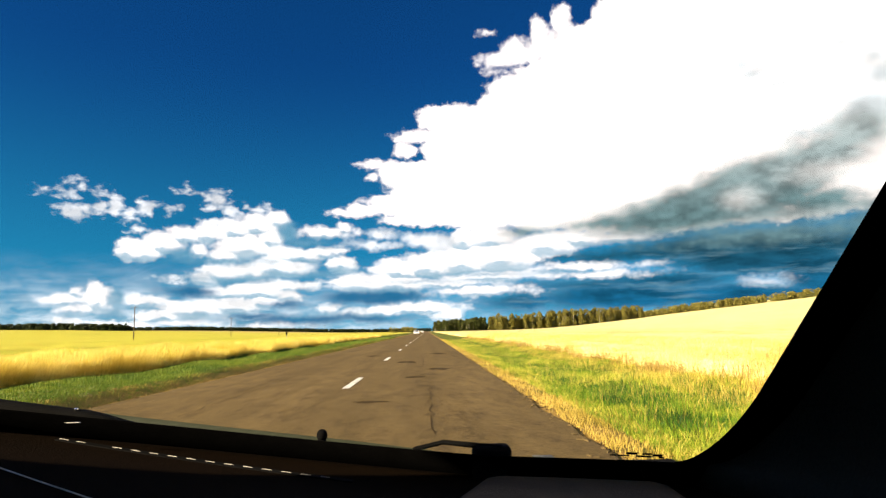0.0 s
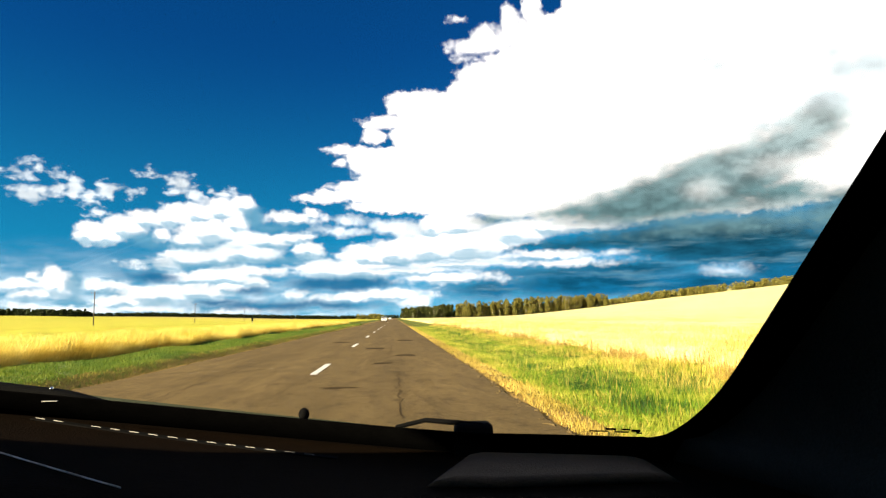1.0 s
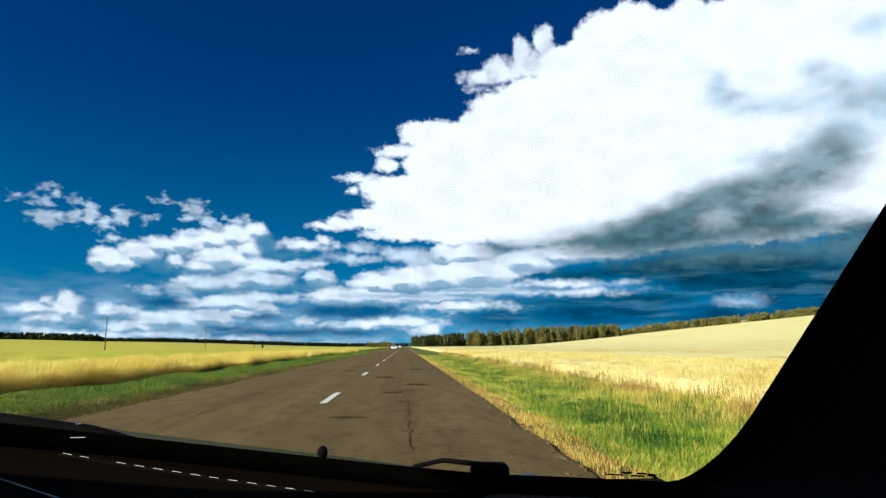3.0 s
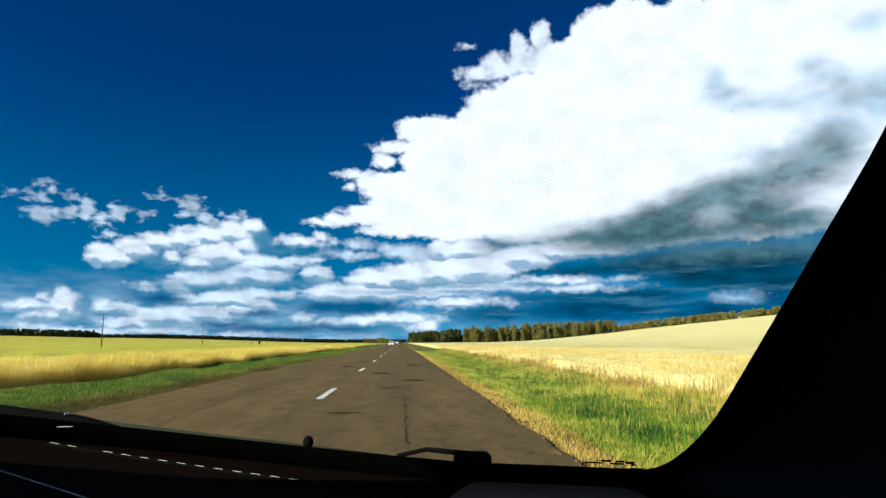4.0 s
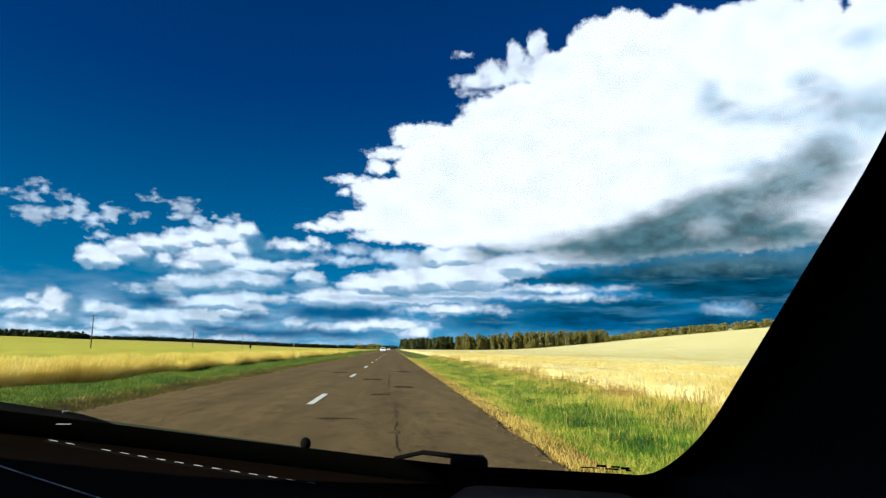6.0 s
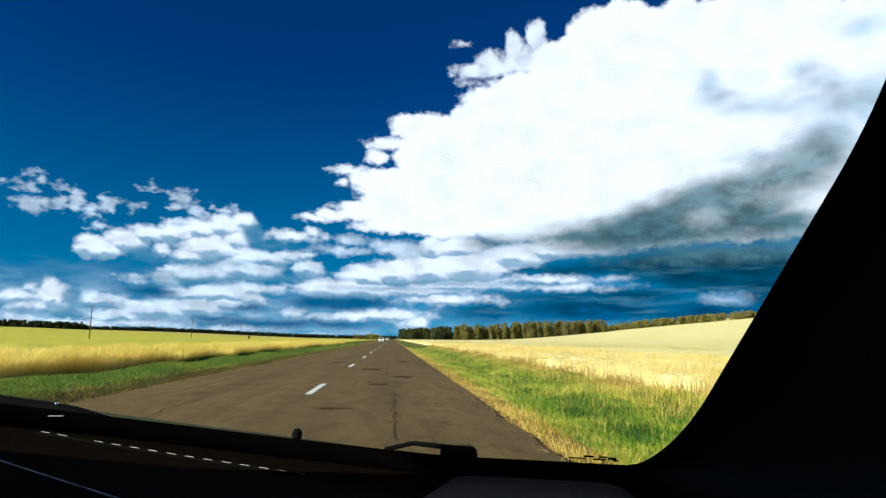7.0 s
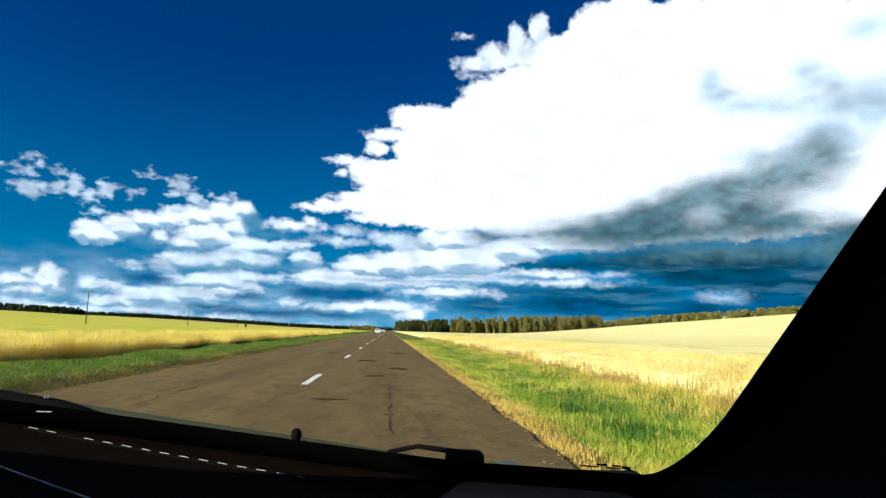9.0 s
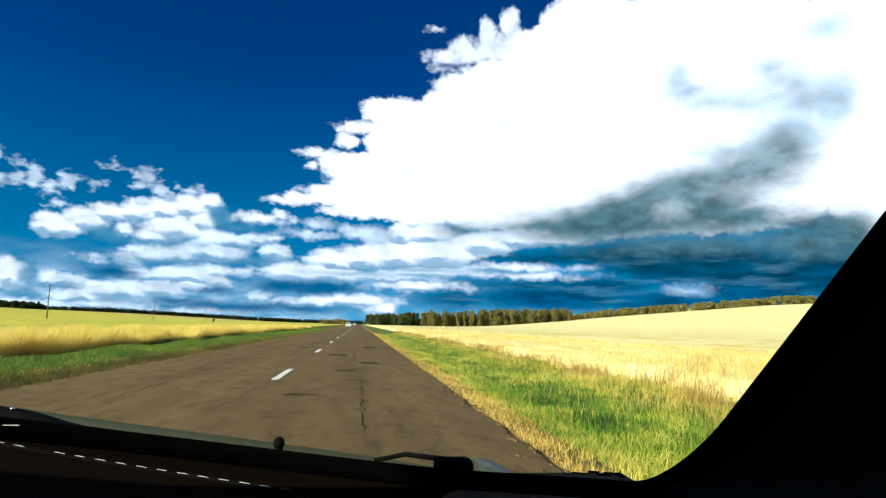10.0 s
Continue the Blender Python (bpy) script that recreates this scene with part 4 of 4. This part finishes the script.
# ---- oncoming car, far ahead ----
def white_car(at):
    car = thing("oncoming_car", at, "small white hatchback driving in the opposite lane", "car")
    bm = bmesh.new()
    side = [(-2.0, 0.32), (-2.05, 0.62), (-1.9, 0.82), (-1.0, 0.95), (-0.35, 1.38), (0.2, 1.47), (1.1, 1.44), (1.75, 1.05), (2.0, 0.95), (2.02, 0.4), (1.9, 0.28), (-1.9, 0.26)]
    rings = []
    for x in (-0.84, -0.78, 0.78, 0.84):
        rings.append([bm.verts.new((x * (0.86 if z > 1.0 else 1.0), y * (0.985 if abs(x) > 0.8 else 1), z)) for y, z in side])
    for a, b in zip(rings, rings[1:]):
        for k in range(len(side)):
            bm.faces.new((a[k - 1], a[k], b[k], b[k - 1]))
    bm.faces.new(rings[0])
    bm.faces.new(rings[-1])
    part("body", bm, WHITE_BODY, car)
    part("windscreen", slab([-0.66, 0, 0.66], [0, 1], lambda u, v: (u * (1 - 0.06 * v), -0.98 + 0.58 * v, 0.985 + 0.37 * v), (0, -0.012, 0.012)), DARK_GLASS, car, "dark windscreen")
    for s in (-1, 1):
        part("side_window", slab([-0.7, 1.2], [0, 1], lambda u, v: (s * (0.745 + 0.02 * (1 - v)), u * (1 - 0.25 * v) + 0.1, 1.0 + 0.34 * v), (s * 0.02, 0, 0)), DARK_GLASS, car, "dark side window")
        part("headlight", box(bmesh.new(), (s * 0.62 - 0.16, -2.07, 0.62), (s * 0.62 + 0.16, -1.93, 0.78), 0.03), LAMP_GLASS, car, "clear headlight")
        for y in (-1.3, 1.25):
            wheel = part("wheel", rod(bmesh.new(), (s * 0.66, y, 0.30), (s * 0.86, y, 0.30), 0.30, 0.30, 20), RUBBER, car, "black tyre")
            part("rim", rod(bmesh.new(), (s * 0.80, y, 0.30), (s * 0.875, y, 0.30), 0.19, 0.17, 14), STEEL, wheel, "grey wheel rim")
    part("grille", box(bmesh.new(), (-0.42, -2.075, 0.45), (0.42, -2.02, 0.60), 0.01), RUBBER, car, "black grille")
    return car


first_car = white_car((-1.7, 205, 0.03))
copy_thing(first_car, Matrix.Translation((-1.6, 430, 0.03)))
# ---- the car from which the road is seen ----
MID, HALF = -0.44, 0.93          # the car's middle and half width, beside the seat


def low_edge(x):
    """The lower edge of the clear glass."""
    return CZ - 0.160 + 0.138 * max(0.0, 0.1 - max(x, -0.75)) ** 1.3


def screen_y(x, z):
    """The bowed, raked windscreen."""
    return 0.971 - 0.238 * (x - MID) ** 2 - 1.2 * (z - CZ + 0.157)


def side_edge(z):
    """The edge of the clear glass beside the pillar, rounded below and above."""
    h = z - CZ
    if h < -0.06:
        return 0.304 + 0.046 * math.sqrt(max(0.0, 1 - (min(0.1, -0.06 - h) / 0.1) ** 2))
    return 0.350 - 1.7 * max(0.0, h - 0.13) ** 2


def on_screen(x, z, inside=0.0):
    return (x, screen_y(x, z) - inside, z)


def lin(a, b, k):
    return [a + (b - a) * i / k for i in range(k + 1)]


car = thing("car", (CX, 0, 0), "car with dark dashboard and raked windscreen, standing on the asphalt", "car")

# windscreen: clear pane, black border, etched mark
pane = part("windscreen", slab(lin(-1.30, 0.42, 40), lin(-0.26, 0.30, 16), lambda u, v: on_screen(u, CZ + v, 0.0), (0, 0.0045, 0.0035)), GLASS, car, "clear raked windscreen", True)
pane.visible_shadow = False
part("lower_border", slab(lin(-1.26, 0.40, 60), [0, 0.35, 0.7, 1.0], lambda u, v: on_screen(u, low_edge(u) - 0.10 * v, 0.004), (0, -0.002, -0.0015)), FRIT, pane, "black printed border", True)


def border(s):
    """The printed strip beside a pillar; s = 1 right, -1 left."""
    def at(u, v):
        x = side_edge(CZ + v) + 0.050 * u - 0.0005
        x = x if s > 0 else 2 * MID - x
        return on_screen(x, CZ + v, 0.005)
    bm = slab(lin(0, 1, 3), lin(-0.160, -0.06, 26) + lin(-0.05, 0.30, 22), at, (0, -0.002, -0.0015))
    return part("side_border", bm, FRIT, pane, "black printed border", True)


border(1)
border(-1)
for k, (mx, mz, w, h) in enumerate([(0.232, 0.0070, 0.022, 0.0009), (0.250, 0.0100, 0.012, 0.0020), (0.262, 0.0064, 0.016, 0.0014), (0.268, 0.0100, 0.010, 0.0016), (0.280, 0.0080, 0.010, 0.0026), (0.287, 0.0054, 0.006, 0.0013)]):
    z = CZ - 0.160 + mz
    part("etched_mark", slab([mx, mx + w], [z, z + h], lambda u, v: on_screen(u, v, 0.003), (0, -0.001, -0.0008)), FRIT, pane)


# dashboard: a long moulding that rolls down towards the seats
def dash_top(x, y):
    z = low_edge(x) - 0.034
    near = max(0.0, 0.66 - y)
    return z - 0.9 * near ** 1.6


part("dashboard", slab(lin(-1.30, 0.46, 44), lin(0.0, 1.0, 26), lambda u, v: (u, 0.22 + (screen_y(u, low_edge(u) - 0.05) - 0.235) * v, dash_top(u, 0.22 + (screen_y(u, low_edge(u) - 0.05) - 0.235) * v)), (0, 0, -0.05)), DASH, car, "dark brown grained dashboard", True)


def pad_place(u, v):
    x = 0.020 + 0.285 * u + 0.06 * v * (1 - u)
    y = 0.755 + (screen_y(x, low_edge(x) - 0.034) - 0.795) * v
    lip = min(1.0, 9 * min(u, 1 - u, 1.3 * v + 0.05, 1.3 * (1 - v)) + 0.0) ** 0.5
    return (x, y, dash_top(x, y) + 0.011 * lip)


# raised panel whose paler tone stands in for light on the dashboard
part("lit_dash_panel", slab(lin(0, 1, 30), lin(0, 1, 24), pad_place, (0, 0, -0.012)), PAD, car, "raised dashboard panel, light on it put into its paler colour", True)

# demister vent: a long slot; light on its bars is painted as pale plastic
slot_a, slot_b = Vector((-0.47, 0.905)), Vector((-0.085, 0.860))
vent = part("demister_vent", slab(lin(0, 1, 30), [-1, 1], lambda u, v: (slot_a.x + (slot_b.x - slot_a.x) * u, slot_a.y + (slot_b.y - slot_a.y) * u + 0.006 * v, dash_top(slot_a.x + (slot_b.x - slot_a.x) * u, 0.87) + 0.0015), (0, 0, -0.004)), RUBBER, car, "narrow black demister slot")
for x0 in [-0.467, -0.444] + [-0.395 + 0.0245 * k for k in range(12)]:
    y0 = slot_a.y + (slot_b.y - slot_a.y) * (x0 - slot_a.x) / (slot_b.x - slot_a.x)
    bm = slab(lin(0, 0.0125, 3), [-1, 1], lambda a, v: (x0 + a, y0 - 0.117 * a + 0.00015 * v, dash_top(x0 + a, 0.87) + 0.0019 + 0.0003 * math.sin(a / 0.0125 * math.pi)), (0, 0, -0.0006))
    part("lit_vent_bar", bm, BRIGHT, vent, "vent bar with its highlight painted pale")
bm = bmesh.new()
strip_pts = [Vector((x, 0.727 - 0.49 * (x + 0.40), dash_top(x, 0.70) + 0.002)) for x in lin(-0.60, -0.26, 8)]
for a, b in zip(strip_pts, strip_pts[1:]):
    rod(bm, a, b, 0.0008, 0.0008, 6)
part("trim_strip", bm, BRIGHT, car, "thin bright trim strip", True)


# pillar trims, mouldings that sweep from the glass back to the doors
def pillar(s):
    prof = [(0.034, -0.010), (0.038, -0.024), (0.050, -0.055), (0.075, -0.115), (0.105, -0.20), (0.125, -0.34), (0.128, -0.70)]

    def at(u, v):
        k = min(int(u), len(prof) - 2)
        dx = prof[k][0] + (prof[k + 1][0] - prof[k][0]) * (u - k)
        dy = prof[k][1] + (prof[k + 1][1] - prof[k][1]) * (u - k)
        x = side_edge(CZ + max(v, -0.16)) + dx
        y = screen_y(side_edge(CZ + max(v, -0.16)), CZ + v) + dy
        return (x if s > 0 else 2 * MID - x, y, CZ + v)
    bm = slab(lin(0, 6, 24), lin(-0.30, -0.16, 5) + lin(-0.155, -0.06, 18) + lin(-0.05, 0.33, 18), at, (0.012 * s, 0.004, 0))
    return part("pillar_trim", bm, TRIM, car, "dark moulded pillar trim", True)


pillar(1)
pillar(-1)

# wipers at rest and washer nozzles under the glass edge
wiper = part("wiper", rod(bmesh.new(), (-0.012, 0.945, low_edge(0) - 0.004), (0.030, 0.938, low_edge(0) + 0.006), 0.0032, 0.0032, 8), RUBBER, car, "black wiper arm")
part("arm", rod(bmesh.new(), (0.028, 0.938, low_edge(0) + 0.0058), (0.105, 0.918, low_edge(0.1) + 0.0070), 0.0034, 0.0040, 8), RUBBER, wiper)
part("pivot_cover", box(bmesh.new(), (0.067, 0.912, low_edge(0.1) - 0.05), (0.119, 0.945, low_edge(0.1) + 0.0100), 0.008, 3), RUBBER, wiper, "black pivot cover", True)
part("blade", rod(bmesh.new(), (-0.40, 0.995, low_edge(-0.4) - 0.022), (-0.01, 0.955, low_edge(0) - 0.016), 0.004, 0.004, 6), RUBBER, wiper)
wiper_2 = part("wiper", rod(bmesh.new(), (-0.62, 0.965, low_edge(-0.58) - 0.022), (-0.46, 0.975, low_edge(-0.43) - 0.020), 0.006, 0.006, 8), RUBBER, car, "black wiper arm")
part("pivot_cover", slab(lin(-0.62, -0.385, 24), [0, 0.4, 0.8, 1], lambda u, v: (u, 0.955 + 0.03 * v, low_edge(0.93 * u) - 0.013 + 0.0130 * float(step(-0.375, -0.475, u)) * (1 - (2 * v - 1) ** 4 * 0.3)), (0, 0, -0.05)), RUBBER, wiper_2, "black tapering pivot cover", True)
nozzle = bmesh.new()
bmesh.ops.create_uvsphere(nozzle, u_segments=16, v_segments=10, radius=0.0078, matrix=Matrix.Translation((-0.143, 0.985, CZ - 0.142)) @ Matrix.Diagonal((1, 1, 1.15, 1)))
rod(nozzle, (-0.143, 0.985, CZ - 0.19), (-0.143, 0.985, CZ - 0.143), 0.007, 0.006, 10)
part("washer_nozzle", nozzle, RUBBER, car, "round black washer nozzle", True)
glint = bmesh.new()
bmesh.ops.create_uvsphere(glint, u_segments=12, v_segments=8, radius=0.0028, matrix=Matrix.Translation((-0.480, 0.965, low_edge(-0.48) - 0.0045)))
rod(glint, (-0.480, 0.965, low_edge(-0.48) - 0.013), (-0.480, 0.965, low_edge(-0.48) - 0.005), 0.0022, 0.0018, 8)
part("washer_nozzle", glint, CHROME, car, "small bright washer nozzle", True)
part("clip", box(bmesh.new(), (-0.444, 0.872, low_edge(-0.44) - 0.0048), (-0.426, 0.876, low_edge(-0.44) - 0.0043), 0.0002), BRIGHT, car, "small pale clip")

# bonnet, wings, roof, doors, floor and wheels close the car round the seat


def sill(x):
    """The bonnet's rear edge, which just shows over the border of the glass."""
    x = min(max(x, -1.05), 0.32)
    low = low_edge(0.84 * x)
    return CZ + (low - CZ) * 1.13 / screen_y(0.84 * x, low) + 0.0042


def bonnet(u, v):
    x = MID + 0.80 * u
    y = 1.12 + 0.03 * (1 - u * u) + 1.00 * v - 0.05 * u * u * v
    z = sill(x) - 0.20 * (y - 1.12) - 0.10 * max(0.0, v - 0.8) ** 1.2 - 0.05 * abs(u) ** 4
    return (x, y, z)


part("bonnet", slab(lin(-1, 1, 30), lin(0, 1, 16), bonnet, (0, 0, -0.03)), BODY, car, "grey-green bonnet", True)
part("cowl", box(bmesh.new(), (MID - 0.86, 0.99, 0.70), (MID + 0.86, 1.14, CZ - 0.215), 0.01), RUBBER, car)
def outline(y):
    """How far the car's flank leans in over its length."""
    return HALF - 0.10 * float(step(-0.9, -2.3, y)) ** 2


for s in (-1, 1):
    side = MID + s * HALF
    door = part("door", slab(lin(-1.05, 0.72, 10), lin(0.30, 0.98, 8), lambda y, z: (MID + s * (outline(y) - 0.05 * (z - 0.62) ** 2), y, z), (-0.05 * s, 0, 0)), BODY, car, "grey-green door", True)
    part("door_handle", box(bmesh.new(), (min(side - s * 0.005, side + s * 0.025), -0.78, 0.86), (max(side - s * 0.005, side + s * 0.025), -0.60, 0.89), 0.008), BODY, door)
    # unseen opaque panes, added to keep daylight out of the cabin
    part("side_window", slab(lin(-1.90, 0.18, 12), lin(0.985, CZ + 0.30, 6), lambda y, z: (MID + s * (outline(y) - 0.01 - 0.30 * (z - 0.985)), y + 0.25 * (z - 0.985) * (y < -1.8), z), (-0.012 * s, 0, 0)), DARK_GLASS, car, "opaque side window added to keep the cabin dark", True)
    part("rear_quarter", slab(lin(-2.25, -1.06, 10), lin(0.30, 0.98, 8), lambda y, z: (MID + s * (outline(y) - 0.05 * (z - 0.62) ** 2), y, z), (-0.05 * s, 0, 0)), BODY, car, "grey-green rear wing", True)
    part("wing", slab(lin(0.73, 2.15, 10), lin(0.48, 0.80, 6), lambda y, z: (MID + s * (HALF - 0.08 * ((y - 0.73) / 1.42) ** 3 - 0.15 * max(0, z - 0.7) ** 1.2), y, z), (-0.06 * s, 0, 0)), BODY, car, "grey-green front wing", True)
    part("headlight", box(bmesh.new(), (MID + s * 0.62 - 0.15, 2.06, 0.60), (MID + s * 0.62 + 0.15, 2.16, 0.72), 0.03, 3), LAMP_GLASS, car, "clear headlight", True)
    # unseen wall inside the panes, added to block light
    part("lining", box(bmesh.new(), (min(side - s * 0.16, side - s * 0.175), -1.85, 0.30), (max(side - s * 0.16, side - s * 0.175), 0.10, CZ + 0.26), 0.004), LINER, car, "unseen inner wall that keeps light out of the cabin")
    for y in (1.45, -1.40):
        wheel = part("wheel", rod(bmesh.new(), (side - s * 0.20, y, 0.345), (side + s * 0.002, y, 0.345), 0.315, 0.315, 28), RUBBER, car, "black tyre")
        part("rim", rod(bmesh.new(), (side - s * 0.1, y, 0.345), (side + s * 0.008, y, 0.345), 0.21, 0.19, 18), STEEL, wheel, "grey wheel rim")
part("roof", slab(lin(-1, 1, 16), lin(0, 1, 14), lambda u, v: (MID + 0.83 * u, -1.75 + (screen_y(MID + 0.79 * u, CZ + 0.285) + 1.75) * v, CZ + 0.335 - 0.03 * u ** 4 - 0.045 * v ** 6 - 0.05 * (1 - v) ** 4), (0, 0, 0.03)), BODY, car, "grey-green roof", True)
part("tailgate", slab(lin(-1, 1, 12), lin(0, 1, 8), lambda u, v: (MID + (0.84 - 0.02 * v) * u, -2.28 + 0.50 * max(0.0, v - 0.4) ** 1.1 / 0.6 ** 1.1 + 0.06 * u * u, 0.30 + (CZ - 0.02) * v), (0, 0.03, 0)), BODY, car, "grey-green tailgate", True)
# unseen rear wall, added to block light from behind
part("rear_lining", box(bmesh.new(), (MID - 0.78, -1.74, 0.30), (MID + 0.78, -1.72, CZ + 0.26), 0.004), LINER, car)
part("floor_pan", box(bmesh.new(), (MID - 0.86, -2.2, 0.22), (MID + 0.86, 2.05, 0.28), 0.01), LINER, car)
part("bulkhead", box(bmesh.new(), (MID - 0.88, 0.93, 0.28), (MID + 0.88, 0.985, CZ - 0.215), 0.005), LINER, car)
part("bumper", box(bmesh.new(), (MID - 0.86, 2.06, 0.30), (MID + 0.86, 2.22, 0.58), 0.05, 3), BODY, car, "grey-green front bumper", True)
part("bumper", box(bmesh.new(), (MID - 0.82, -2.36, 0.30), (MID + 0.82, -2.24, 0.58), 0.04, 3), BODY, car, "grey-green rear bumper", True)
